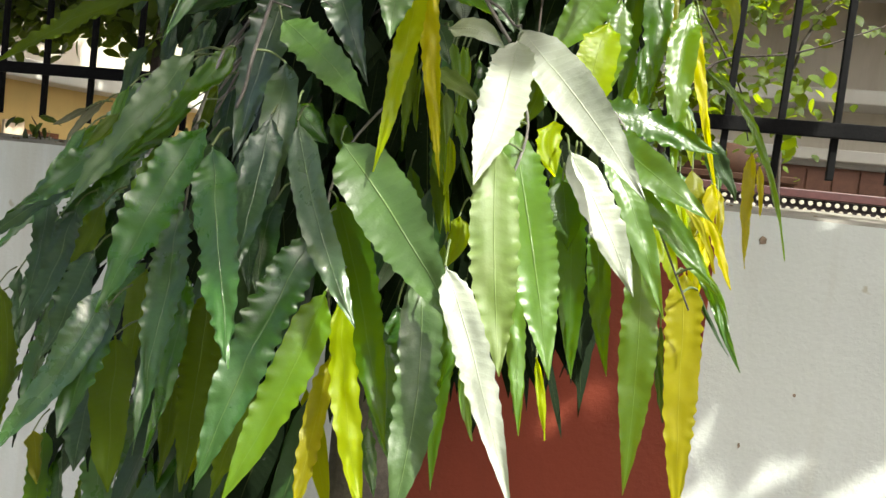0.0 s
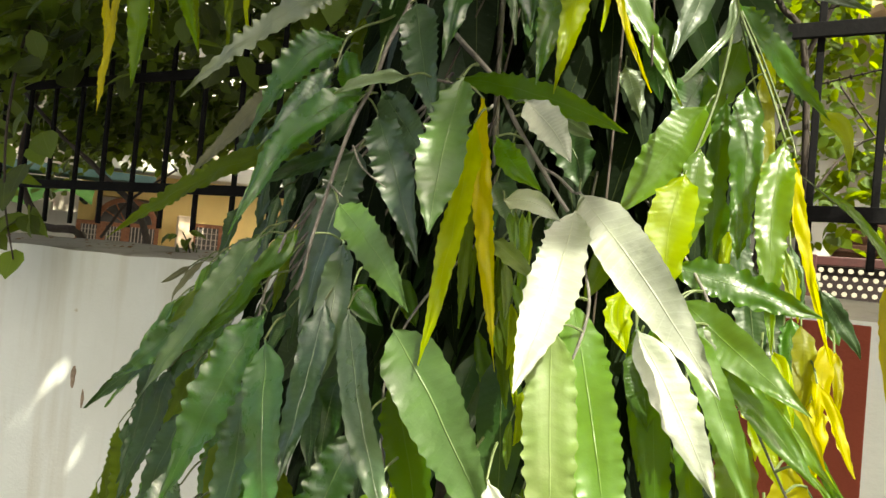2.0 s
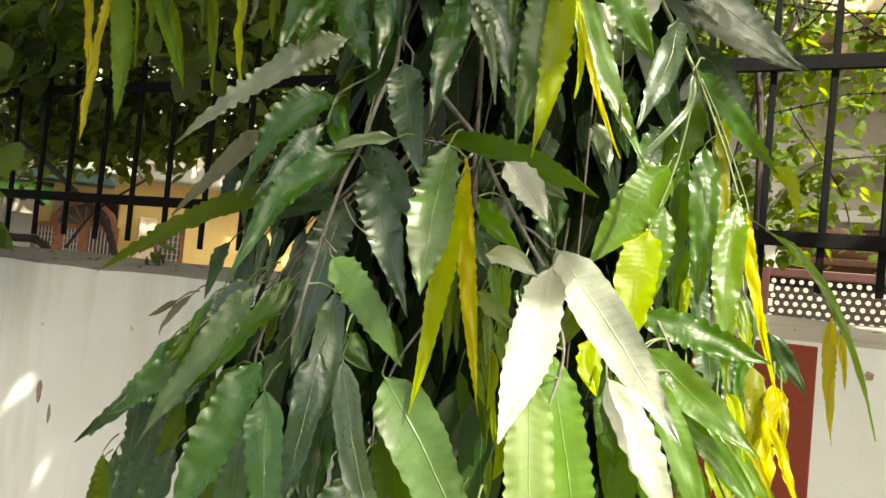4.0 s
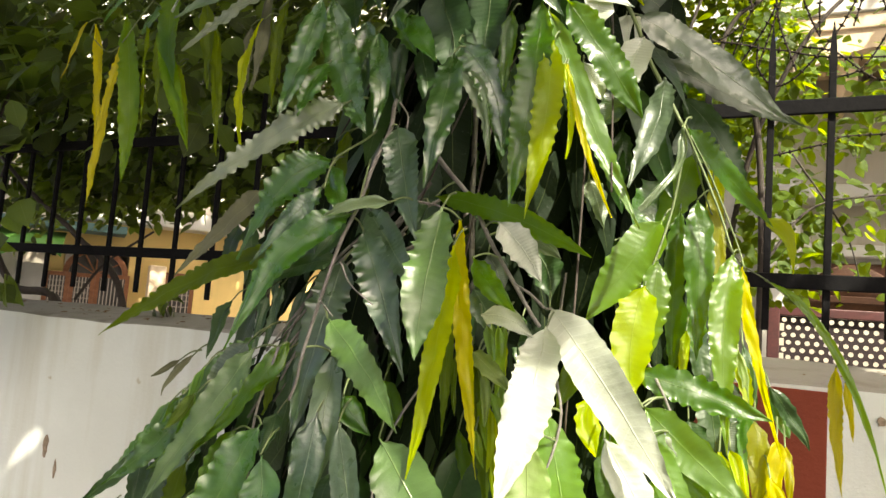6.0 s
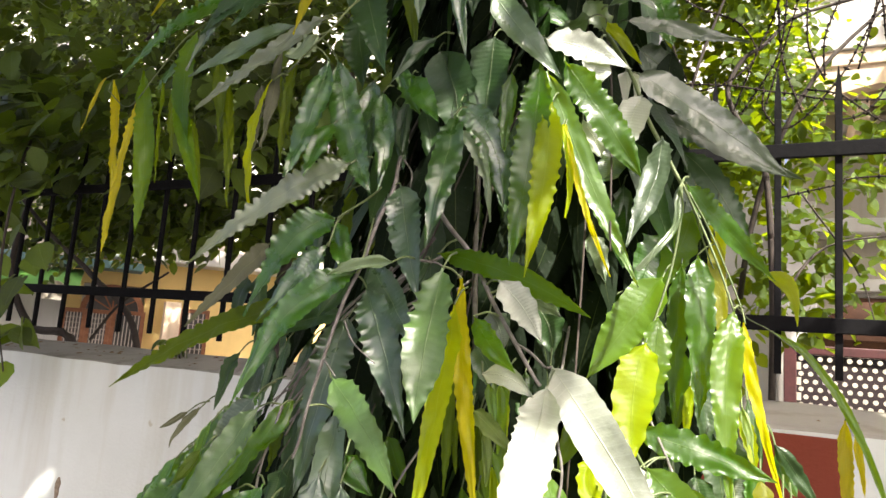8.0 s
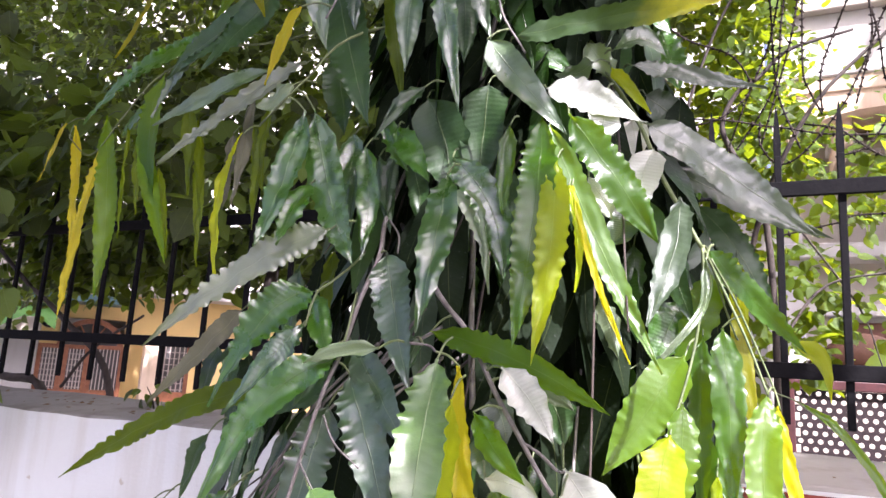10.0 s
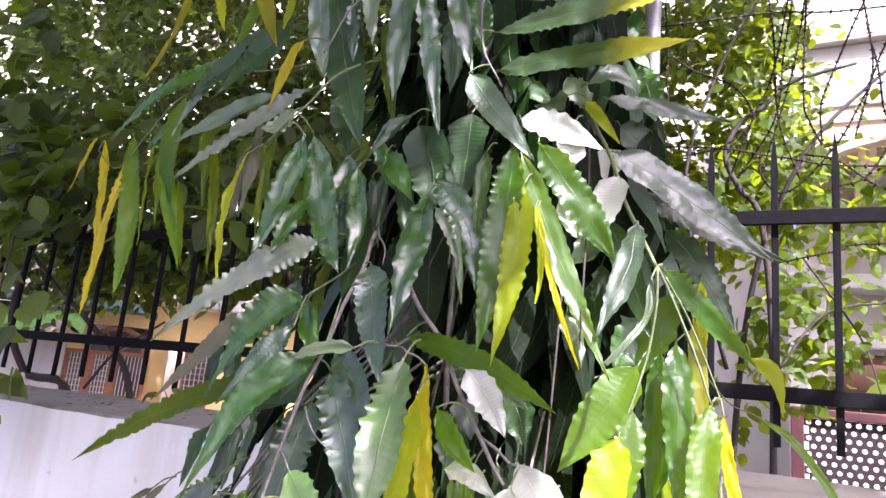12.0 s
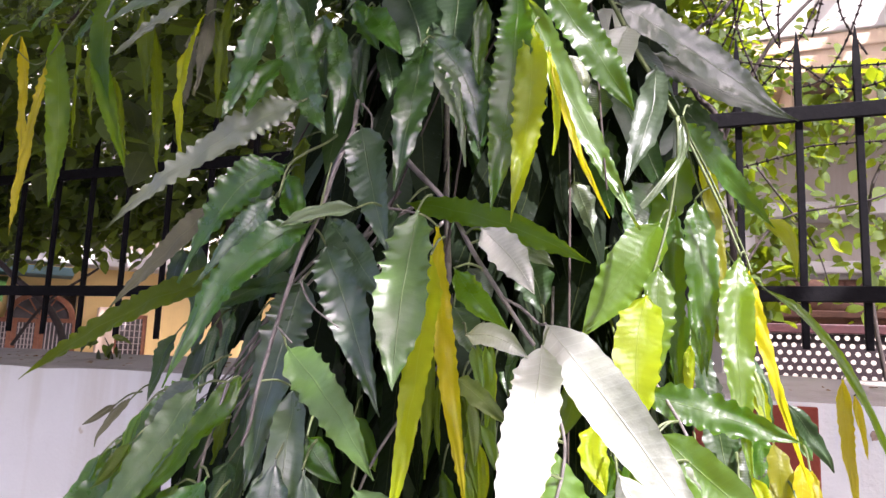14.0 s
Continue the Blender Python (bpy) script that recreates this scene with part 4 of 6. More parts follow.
leaf_at("top", (0.121, 0.880, 2.191), (0.127, 0.880, 2.096), 0.024, "d", 0, (0.003, 0.000, -0.002))
leaf_at("top", (-0.312, 0.950, 2.134), (-0.294, 0.950, 2.005), 0.024, "w", 0, (0.002, 0.000, 0.004))
leaf_at("top", (-0.397, 0.950, 2.107), (-0.386, 0.950, 1.983), 0.015, "w", 0, (-0.003, 0.000, -0.001))
leaf_at("top", (0.205, 0.950, 2.270), (0.271, 0.950, 2.200), 0.025, "j", 0, (-0.005, 0.000, -0.007))
leaf_at("top", (-0.121, 0.900, 2.238), (-0.298, 0.900, 2.145), 0.039, "d", -22)
leaf_at("top", (0.133, 0.911, 2.236), (0.161, 0.889, 2.137), 0.027, "m", -15)
leaf_at("top", (-0.179, 0.900, 2.228), (-0.305, 0.900, 2.150), 0.037, "d", 20)
leaf_at("top", (0.277, 1.110, 2.310), (0.268, 1.090, 2.157), 0.029, "d", 22)
leaf_at("top", (0.107, 0.960, 1.920), (0.125, 0.950, 1.853), 0.008, "m", 10)
leaf_at("top", (-0.126, 1.030, 2.222), (-0.098, 1.010, 2.088), 0.050, "d", -8)
leaf_at("top", (-0.049, 1.030, 2.007), (-0.036, 1.010, 1.908), 0.033, "k", -8)
leaf_at("top", (0.123, 1.000, 2.271), (0.099, 0.990, 2.143), 0.039, "d", -8)
leaf_at("top", (0.182, 1.000, 2.282), (0.185, 0.990, 2.184), 0.038, "d", 8)
SPRIGS["lower_left"] = []
leaf_at("lower_left", (0.007, 0.745, 1.676), (-0.061, 0.695, 1.531), 0.028, "r", 0, (0.008, 0.000, 0.014))
leaf_at("lower_left", (0.036, 0.755, 1.685), (-0.027, 0.715, 1.584), 0.022, "h", 0, (0.009, 0.000, 0.003))
leaf_at("lower_left", (-0.052, 0.820, 1.682), (-0.150, 0.780, 1.552), 0.026, "g", 0, (-0.000, 0.000, 0.008))
leaf_at("lower_left", (-0.087, 0.790, 1.625), (-0.170, 0.750, 1.528), 0.025, "g", 0, (0.010, 0.000, -0.002))
leaf_at("lower_left", (-0.013, 0.775, 1.635), (-0.105, 0.745, 1.554), 0.018, "h", 0, (-0.003, 0.000, -0.004))
leaf_at("lower_left", (-0.155, 0.815, 1.567), (-0.244, 0.785, 1.484), 0.020, "d", 0, (0.012, 0.000, 0.011))
leaf_at("lower_left", (-0.197, 0.880, 1.646), (-0.230, 0.870, 1.596), 0.009, "u", 0, (-0.009, 0.000, -0.001))
leaf_at("lower_left", (-0.217, 0.880, 1.639), (-0.249, 0.870, 1.617), 0.007, "u", 0, (-0.001, 0.000, -0.001))
leaf_at("lower_left", (-0.169, 0.905, 1.714), (-0.190, 0.895, 1.643), 0.020, "d", 0, (-0.002, 0.000, 0.006))
leaf_at("lower_left", (0.139, 0.747, 1.618), (0.258, 0.697, 1.500), 0.046, "r", 0, (0.002, 0.000, 0.002))
leaf_at("lower_left", (0.128, 0.775, 1.576), (0.209, 0.725, 1.401), 0.035, "v", 0, (-0.000, 0.000, 0.010))
leaf_at("lower_left", (0.109, 0.733, 1.628), (0.191, 0.683, 1.493), 0.026, "i", 0, (-0.005, 0.000, -0.002))
leaf_at("lower_left", (0.141, 0.715, 1.550), (0.097, 0.665, 1.370), 0.034, "c", 0, (0.001, 0.000, 0.014))
leaf_at("lower_left", (0.150, 0.725, 1.507), (0.113, 0.675, 1.361), 0.030, "f", 0, (0.006, 0.000, 0.006))
leaf_at("lower_left", (0.145, 0.760, 1.452), (0.147, 0.720, 1.340), 0.018, "n", 0, (0.000, 0.000, 0.004))
leaf_at("lower_left", (0.156, 0.740, 1.506), (0.207, 0.700, 1.355), 0.021, "y", 0, (-0.004, 0.000, 0.001))
leaf_at("lower_left", (0.062, 0.700, 1.601), (0.124, 0.650, 1.460), 0.033, "c", 0, (-0.003, 0.000, 0.008))
leaf_at("lower_left", (0.083, 0.740, 1.632), (0.095, 0.690, 1.509), 0.028, "b", 0, (0.000, 0.000, -0.004))
leaf_at("lower_left", (0.040, 0.725, 1.618), (-0.001, 0.675, 1.474), 0.038, "g", 0, (-0.001, 0.000, 0.006))
leaf_at("lower_left", (-0.003, 0.760, 1.562), (0.014, 0.710, 1.361), 0.031, "c", 0, (0.003, 0.000, 0.018))
leaf_at("lower_left", (-0.005, 0.780, 1.493), (0.002, 0.740, 1.347), 0.020, "g", 0, (0.007, 0.000, 0.016))
leaf_at("lower_left", (-0.038, 0.725, 1.482), (-0.095, 0.675, 1.340), 0.030, "m", 0, (0.018, 0.000, 0.014))
leaf_at("lower_left", (-0.043, 0.735, 1.464), (-0.043, 0.695, 1.368), 0.035, "c", 0, (0.001, 0.000, 0.006))
leaf_at("lower_left", (-0.059, 0.765, 1.434), (-0.027, 0.735, 1.313), 0.043, "w", 0, (0.001, 0.000, 0.004))
leaf_at("lower_left", (-0.104, 0.795, 1.402), (-0.088, 0.765, 1.307), 0.035, "d", 0, (0.001, 0.000, 0.003))
leaf_at("lower_left", (-0.347, 0.910, 1.428), (-0.321, 0.890, 1.218), 0.038, "w", 0, (0.016, 0.000, 0.025))
leaf_at("lower_left", (-0.392, 0.920, 1.339), (-0.372, 0.900, 1.189), 0.023, "w", 0, (-0.002, 0.000, 0.002))
leaf_at("lower_left", (-0.378, 0.930, 1.397), (-0.361, 0.910, 1.190), 0.027, "w", 0, (0.002, 0.000, 0.016))
leaf_at("lower_left", (-0.211, 0.835, 1.546), (-0.209, 0.805, 1.409), 0.026, "d", 0, (0.007, -0.000, 0.004))
leaf_at("lower_left", (-0.159, 0.815, 1.537), (-0.181, 0.785, 1.402), 0.030, "d", 0, (0.005, 0.000, 0.004))
leaf_at("lower_left", (-0.124, 0.805, 1.499), (-0.145, 0.775, 1.396), 0.035, "d", 0, (0.004, 0.000, 0.002))
leaf_at("lower_left", (-0.130, 0.820, 1.544), (-0.146, 0.800, 1.470), 0.022, "w", 0, (0.003, 0.000, 0.002))
leaf_at("lower_left", (0.017, 0.785, 1.484), (0.028, 0.755, 1.318), 0.039, "w", 0, (-0.001, 0.000, 0.009))
leaf_at("lower_left", (-0.064, 0.805, 1.489), (-0.050, 0.775, 1.404), 0.032, "w", 0, (0.001, 0.000, -0.001))
leaf_at("lower_left", (0.058, 0.805, 1.416), (0.043, 0.775, 1.305), 0.030, "w", 0, (-0.001, 0.000, 0.002))
leaf_at("lower_left", (0.059, 0.805, 1.567), (0.066, 0.775, 1.488), 0.030, "d", 0, (-0.003, 0.000, 0.005))
leaf_at("lower_left", (-0.011, 0.810, 1.611), (-0.011, 0.790, 1.574), 0.021, "d", 0, (0.001, 0.000, 0.000))
leaf_at("lower_left", (-0.027, 0.810, 1.392), (-0.020, 0.790, 1.302), 0.020, "w", 0, (0.001, 0.000, 0.002))
leaf_at("lower_left", (-0.235, 0.865, 1.284), (-0.214, 0.855, 1.233), 0.024, "z", 0, (0.001, 0.000, 0.001))
leaf_at("lower_left", (-0.252, 0.845, 1.460), (-0.230, 0.835, 1.378), 0.017, "d", 0, (0.000, 0.000, 0.002))
leaf_at("lower_left", (0.045, 0.780, 1.566), (0.068, 0.760, 1.490), 0.021, "d", 0, (0.001, 0.000, 0.000))
leaf_at("lower_left", (0.092, 0.790, 1.448), (0.084, 0.770, 1.348), 0.024, "d", 0, (0.003, 0.000, 0.002))
leaf_at("lower_left", (-0.047, 0.800, 1.676), (-0.079, 0.780, 1.611), 0.031, "j", 0, (-0.001, 0.000, 0.002))
leaf_at("lower_left", (-0.080, 0.780, 1.650), (-0.089, 0.760, 1.587), 0.012, "h", 0, (0.001, 0.000, -0.000))
leaf_at("lower_left", (-0.080, 0.770, 1.624), (-0.095, 0.750, 1.591), 0.013, "w", 0, (0.001, 0.000, -0.002))
leaf_at("lower_left", (-0.116, 0.790, 1.617), (-0.137, 0.770, 1.560), 0.014, "h", 0, (-0.001, 0.000, 0.004))
leaf_at("lower_left", (-0.121, 0.780, 1.610), (-0.149, 0.760, 1.545), 0.015, "g", 0, (0.001, 0.000, 0.000))
leaf_at("lower_left", (-0.010, 0.750, 1.603), (-0.030, 0.730, 1.545), 0.015, "h", 0, (-0.001, 0.000, 0.002))
leaf_at("lower_left", (0.059, 0.760, 1.618), (0.063, 0.740, 1.559), 0.017, "i", 0, (0.000, 0.000, 0.000))
leaf_at("lower_left", (-0.010, 0.805, 1.661), (-0.017, 0.795, 1.610), 0.012, "w", 0, (-0.000, 0.000, -0.002))
leaf_at("lower_left", (0.010, 0.916, 1.730), (0.055, 0.884, 1.612), 0.032, "d", 15)
leaf_at("lower_left", (-0.132, 0.912, 1.616), (-0.350, 0.888, 1.456), 0.041, "g", 20)
leaf_at("lower_left", (-0.129, 0.924, 1.653), (-0.257, 0.876, 1.398), 0.042, "m", 20)
leaf_at("lower_left", (-0.188, 0.918, 1.587), (-0.240, 0.882, 1.399), 0.041, "d", -10)
leaf_at("lower_left", (-0.225, 0.917, 1.559), (-0.300, 0.883, 1.416), 0.045, "d", 12)
leaf_at("lower_left", (-0.191, 0.919, 1.334), (-0.157, 0.881, 1.160), 0.054, "g", 5)
leaf_at("lower_left", (-0.150, 0.920, 1.481), (-0.173, 0.880, 1.363), 0.045, "g", -8)
leaf_at("lower_left", (-0.305, 0.911, 1.339), (-0.313, 0.889, 1.266), 0.032, "v", 20)
leaf_at("lower_left", (-0.269, 0.912, 1.425), (-0.274, 0.888, 1.306), 0.046, "g", 8)
leaf_at("lower_left", (-0.101, 0.918, 1.342), (-0.111, 0.882, 1.175), 0.032, "g", 15)
leaf_at("lower_left", (-0.094, 0.918, 1.356), (-0.058, 0.882, 1.179), 0.037, "d", -10)
leaf_at("lower_left", (-0.032, 0.919, 1.460), (-0.003, 0.881, 1.342), 0.043, "d", -5)
leaf_at("lower_left", (0.019, 0.918, 1.544), (0.040, 0.882, 1.413), 0.042, "d", -8)
leaf_at("lower_left", (0.125, 0.918, 1.459), (0.169, 0.882, 1.334), 0.043, "g", -8)
leaf_at("lower_left", (0.003, 0.918, 1.350), (0.027, 0.882, 1.218), 0.034, "d", 8)
leaf_at("lower_left", (-0.019, 0.918, 1.307), (-0.008, 0.882, 1.193), 0.035, "g", -12)
leaf_at("lower_left", (0.129, 0.912, 1.348), (0.151, 0.888, 1.288), 0.016, "g", -20)
leaf_at("lower_left", (-0.267, 0.911, 1.266), (-0.248, 0.889, 1.141), 0.039, "v", -12)
leaf_at("lower_left", (-0.235, 0.911, 1.259), (-0.212, 0.889, 1.147), 0.037, "d", 15)
leaf_at("lower_left", (-0.203, 0.911, 1.232), (-0.183, 0.889, 1.151), 0.030, "v", 22)
leaf_at("lower_left", (-0.143, 0.912, 1.328), (-0.126, 0.888, 1.195), 0.038, "g", -12)
leaf_at("lower_left", (-0.118, 0.912, 1.294), (-0.095, 0.888, 1.170), 0.029, "v", -20)
leaf_at("lower_left", (-0.058, 0.912, 1.313), (-0.042, 0.888, 1.188), 0.036, "d", -10)
leaf_at("lower_left", (-0.024, 0.912, 1.250), (-0.008, 0.888, 1.181), 0.024, "d", -15)
leaf_at("lower_left", (-0.054, 0.912, 1.645), (-0.042, 0.888, 1.536), 0.041, "d", 8)
SPRIGS["far_left"] = []
leaf_at("far_left", (-0.472, 0.950, 2.135), (-0.394, 0.910, 1.865), 0.030, "v", 0, (0.012, 0.000, -0.003))
leaf_at("far_left", (-0.551, 0.955, 2.133), (-0.477, 0.925, 1.925), 0.015, "n", 5, (0.011, 0.000, -0.006))
leaf_at("far_left", (-0.471, 0.945, 2.093), (-0.468, 0.915, 1.832), 0.015, "n", 5, (0.001, 0.000, -0.005))
leaf_at("far_left", (-0.393, 0.945, 2.132), (-0.280, 0.915, 1.908), 0.024, "v", 0, (-0.005, 0.000, -0.004))
leaf_at("far_left", (-0.446, 0.965, 2.122), (-0.396, 0.935, 1.947), 0.008, "w", 20, (0.003, 0.000, -0.010))
leaf_at("far_left", (-0.377, 0.970, 2.056), (-0.316, 0.950, 1.920), 0.013, "w", 0, (-0.000, 0.000, 0.002))
leaf_at("far_left", (-0.574, 0.960, 2.139), (-0.592, 0.940, 2.040), 0.006, "n", 0, (-0.002, 0.000, 0.007))
leaf_at("far_left", (-0.323, 0.980, 2.123), (-0.272, 0.960, 1.910), 0.015, "w", 0, (0.001, 0.000, -0.001))
leaf_at("far_left", (-0.366, 0.960, 2.177), (-0.461, 0.970, 2.113), 0.044, "g", 15)
rl = random.Random(11)


def add_tube(bm, points, radii, sides=6):
    tb = tube(points, radii, sides)
    me = bpy.data.meshes.new("t")
    tb.to_mesh(me)
    tb.free()
    bm.from_mesh(me)
    bpy.data.meshes.remove(me)


WAVE = {"q": 1.6, "p": 1.4, "o": 1.0, "n": 0.9, "y": 0.95, "v": 0.8, "b": 0.85, "s": 0.7, "i": 0.95, "g": 1.25, "c": 1.2, "m": 1.15, "f": 0.7, "e": 0.7, "l": 0.75, "z": 0.6, "h": 1.1, "r": 0.95, "w": 0.95}
FACING = {"far_left": (0.45, -0.88, 0.15), "left": (0.12, -1.0, 0.20), "top_left": (0.12, -1.0, 0.20), "lower_left": (0.08, -1.0, 0.12), "mid": (0.12, -1.0, 0.20)}
WOODY = ("mid", "lower_left", "lower_right", "top")


def sprig(name, stems):
    """A branch, its side twigs, and its leaves with their stalks."""
    bark = TWIG if name in WOODY else GREEN_TWIG
    branch = None
    for pts, r0, r1 in stems:
        path = smooth_path(pts)
        bm = tube([p - tree.location for p in path], taper(len(path), r0 * (0.58 if name == "mid" else 0.50), r1 * 0.60), 6)
        if branch is None:
            branch = part("branch", bm, bark, tree, "", True)
        else:
            part("twig", bm, bark, branch, "", True)
    joints = [q for pts, _, _ in stems for q in smooth_path(pts)]
    for b, t, w, k, r, bow in SPRIGS[name]:
        lb = bmesh.new()
        o = (b + t) / 2
        leaf_blade(lb, b, t, w, r, rl.uniform(-0.03, 0.05), rng=rl, face=Vector(FACING.get(name, (0.10, -1.0, 0.22))), wave=WAVE.get(k, 1.0), bow=bow)
        near = min(joints, key=lambda q: (q - b).length + 0.4 * max(0, b.z - q.z))
        if (near - b).length > 0.035:
            near = b - (t - b).normalized() * 0.012 + Vector((0, 0.022, 0.006))
        if (near - b).length > 0.004:
            mid = (near + b) / 2 + Vector((0, 0, 0.12)) * (near - b).length
            path = smooth_path([near, mid, b], 4)
            blades = len(lb.faces)
            add_tube(lb, path, taper(len(path), 0.0011, 0.0008), 5)
            lb.faces.ensure_lookup_table()
            for f in lb.faces[blades:]:
                f.material_index = 1
        bmesh.ops.translate(lb, verts=lb.verts, vec=-o)
        leaf = part("leaf", lb, LEAF[k], branch, {"o": "yellow translucent leaf", "n": "narrow yellow leaf", "z": "olive yellow leaf", "u": "dull grey-green leaf", "y": "yellow-green leaf with sun glow in its colour", "p": "pale waxy leaf", "q": "pale grey leaf underside", "x": "leaf with sun glow painted towards its tip"}.get(k, ""))
        leaf.data.materials.append(GREEN_TWIG)
        leaf.location = o - tree.location


sprig("mid", [([(0.013, 1.000, 2.050), (0.053, 0.880, 1.944), (0.078, 0.830, 1.897), (0.080, 0.800, 1.853), (0.077, 0.785, 1.812), (0.071, 0.770, 1.776), (0.062, 0.760, 1.724), (0.056, 0.750, 1.676), (0.052, 0.750, 1.652), (0.046, 0.750, 1.636)], 0.0042, 0.0020),
              ([(0.053, 0.880, 1.944), (0.073, 0.870, 1.923), (0.079, 0.860, 1.903)], 0.0022, 0.0014),
              ([(-0.009, 1.000, 1.985), (0.120, 0.860, 1.870), (0.163, 0.840, 1.829), (0.193, 0.825, 1.785), (0.221, 0.815, 1.748), (0.238, 0.810, 1.725), (0.246, 0.810, 1.715)], 0.0046, 0.0026),
              ([(0.220, 0.815, 1.749), (0.234, 0.815, 1.742), (0.246, 0.820, 1.731), (0.252, 0.820, 1.731)], 0.0026, 0.0016),
              ([(0.062, 0.760, 1.723), (0.093, 0.735, 1.711)], 0.0016, 0.0010),
              ([(0.070, 0.775, 1.758), (0.085, 0.770, 1.739), (0.110, 0.768, 1.723)], 0.0018, 0.0010),
              ([(0.128, 0.800, 1.818), (0.141, 0.810, 1.817), (0.155, 0.795, 1.812)], 0.0022, 0.0014)])
sprig("left", [([(0.014, 0.950, 1.953), (0.042, 0.850, 1.895), (0.050, 0.800, 1.868), (0.038, 0.795, 1.856), (0.037, 0.785, 1.828)], 0.0030, 0.0014),
               ([(0.076, 0.800, 1.858), (0.082, 0.775, 1.808), (0.081, 0.770, 1.801)], 0.0018, 0.0012)])
sprig("top_left", [([(0.10, 1.05, 2.25), (0.03, 0.85, 2.13), (0.0, 0.80, 2.06), (-0.05, 0.80, 2.02)], 0.0035, 0.0015)])
sprig("far_left", [([(-0.161, 1.080, 2.295), (-0.223, 1.000, 2.236), (-0.283, 0.950, 2.211), (-0.356, 0.930, 2.171), (-0.414, 0.930, 2.119), (-0.482, 0.940, 2.074), (-0.551, 0.950, 2.111)], 0.0035, 0.0012)])
sprig("centre_right", [([(0.253, 1.050, 1.804), (0.291, 0.930, 1.714), (0.312, 0.870, 1.672), (0.326, 0.845, 1.656)], 0.0032, 0.0022),
                       ([(0.347, 0.930, 1.905), (0.366, 0.950, 1.868), (0.391, 0.955, 1.804), (0.397, 0.950, 1.782)], 0.0024, 0.0012)])
sprig("right_top", [([(0.226, 1.000, 2.145), (0.264, 0.960, 2.080), (0.287, 0.950, 2.035), (0.305, 0.930, 1.986), (0.325, 0.920, 1.944), (0.340, 0.920, 1.913)], 0.0050, 0.0034),
                    ([(0.341, 0.920, 1.913), (0.353, 0.930, 1.886), (0.373, 0.930, 1.837), (0.388, 0.925, 1.792)], 0.0030, 0.0018),
                    ([(0.341, 0.920, 1.913), (0.341, 0.920, 1.878), (0.335, 0.920, 1.835), (0.328, 0.910, 1.801), (0.316, 0.900, 1.758)], 0.0030, 0.0020)])
sprig("far_right", [([(0.342, 0.950, 1.920), (0.364, 1.000, 1.844), (0.392, 1.060, 1.799), (0.423, 1.130, 1.783), (0.477, 1.140, 1.734), (0.506, 1.150, 1.676)], 0.0020, 0.0009)])
sprig("lower_left", [([(0.03, 0.75, 1.68), (0.02, 0.74, 1.62), (0.0, 0.76, 1.54), (-0.04, 0.78, 1.45)], 0.0025, 0.0014),
                     ([(0.15, 1.1, 1.8), (0.13, 0.85, 1.66), (0.12, 0.78, 1.58), (0.14, 0.76, 1.48)], 0.003, 0.0014),
                     ([(0.0, 0.98, 1.76), (-0.10, 0.93, 1.68), (-0.17, 0.91, 1.62)], 0.0025, 0.0012)])
sprig("lower_right", [([(0.20, 1.1, 1.85), (0.25, 0.85, 1.70), (0.27, 0.80, 1.64), (0.25, 0.79, 1.56), (0.24, 0.78, 1.46)], 0.003, 0.0015),
                      ([(0.22, 1.1, 1.80), (0.33, 0.88, 1.68), (0.37, 0.84, 1.60), (0.41, 0.84, 1.52)], 0.003, 0.0015)])
sprig("top", [([(0.17, 1.1, 2.42), (0.15, 0.92, 2.25), (0.17, 0.86, 2.14), (0.20, 0.85, 2.08)], 0.0035, 0.0018),
              ([(0.17, 1.1, 2.45), (0.10, 0.90, 2.28), (0.06, 0.80, 2.18), (0.04, 0.77, 2.10)], 0.0035, 0.0016)])


def view_edge(y, z):
    """How far filler leaves reach along the wall at a height, fitted to the camera's view."""
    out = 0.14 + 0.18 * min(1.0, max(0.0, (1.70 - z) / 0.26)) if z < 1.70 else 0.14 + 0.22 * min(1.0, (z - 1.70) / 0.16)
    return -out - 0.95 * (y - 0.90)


def hang(rng, z_lo, z_hi, r_lo, r_hi, sector=(0, 6.2832)):
    """Where one of the inner drooping leaves starts and ends."""
    z = rng.uniform(z_lo, z_hi)
    spread = 0.31 + 0.13 * (2.1 - z) if z < 2.1 else 0.31 - 0.05 * (z - 2.1)
    a = rng.uniform(*sector)
    r = spread * rng.uniform(r_lo, r_hi)
    b = TRUNK + Vector((math.cos(a) * r, math.sin(a) * r, z))
    o = Vector((math.cos(a), math.sin(a), 0))
    way = (o * rng.uniform(-0.05, 0.5) + Vector((rng.uniform(-0.3, 0.3), rng.uniform(-0.3, 0.3), -1))).normalized()
    t = b + way * rng.uniform(0.09, 0.19)
    # Right-hand trim, also fitted to the crown's outline from the camera.
    edge = 0.36 - 0.30 * max(0.0, z - 2.0)
    if z > 1.9 and max(b.x, t.x) > edge:
        back = max(b.x, t.x) - edge + rng.uniform(0.0, 0.12)
        b.x, t.x = b.x - back, t.x - back
    if z <= 1.9:
        over = max(b.x, t.x) - 0.33
        if over > 0:
            b.x, t.x = b.x - over, t.x - over
    short = max(view_edge(b.y, b.z) - b.x, view_edge(t.y, t.z) - t.x)
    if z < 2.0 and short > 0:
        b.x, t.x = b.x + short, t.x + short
    return b, t, o


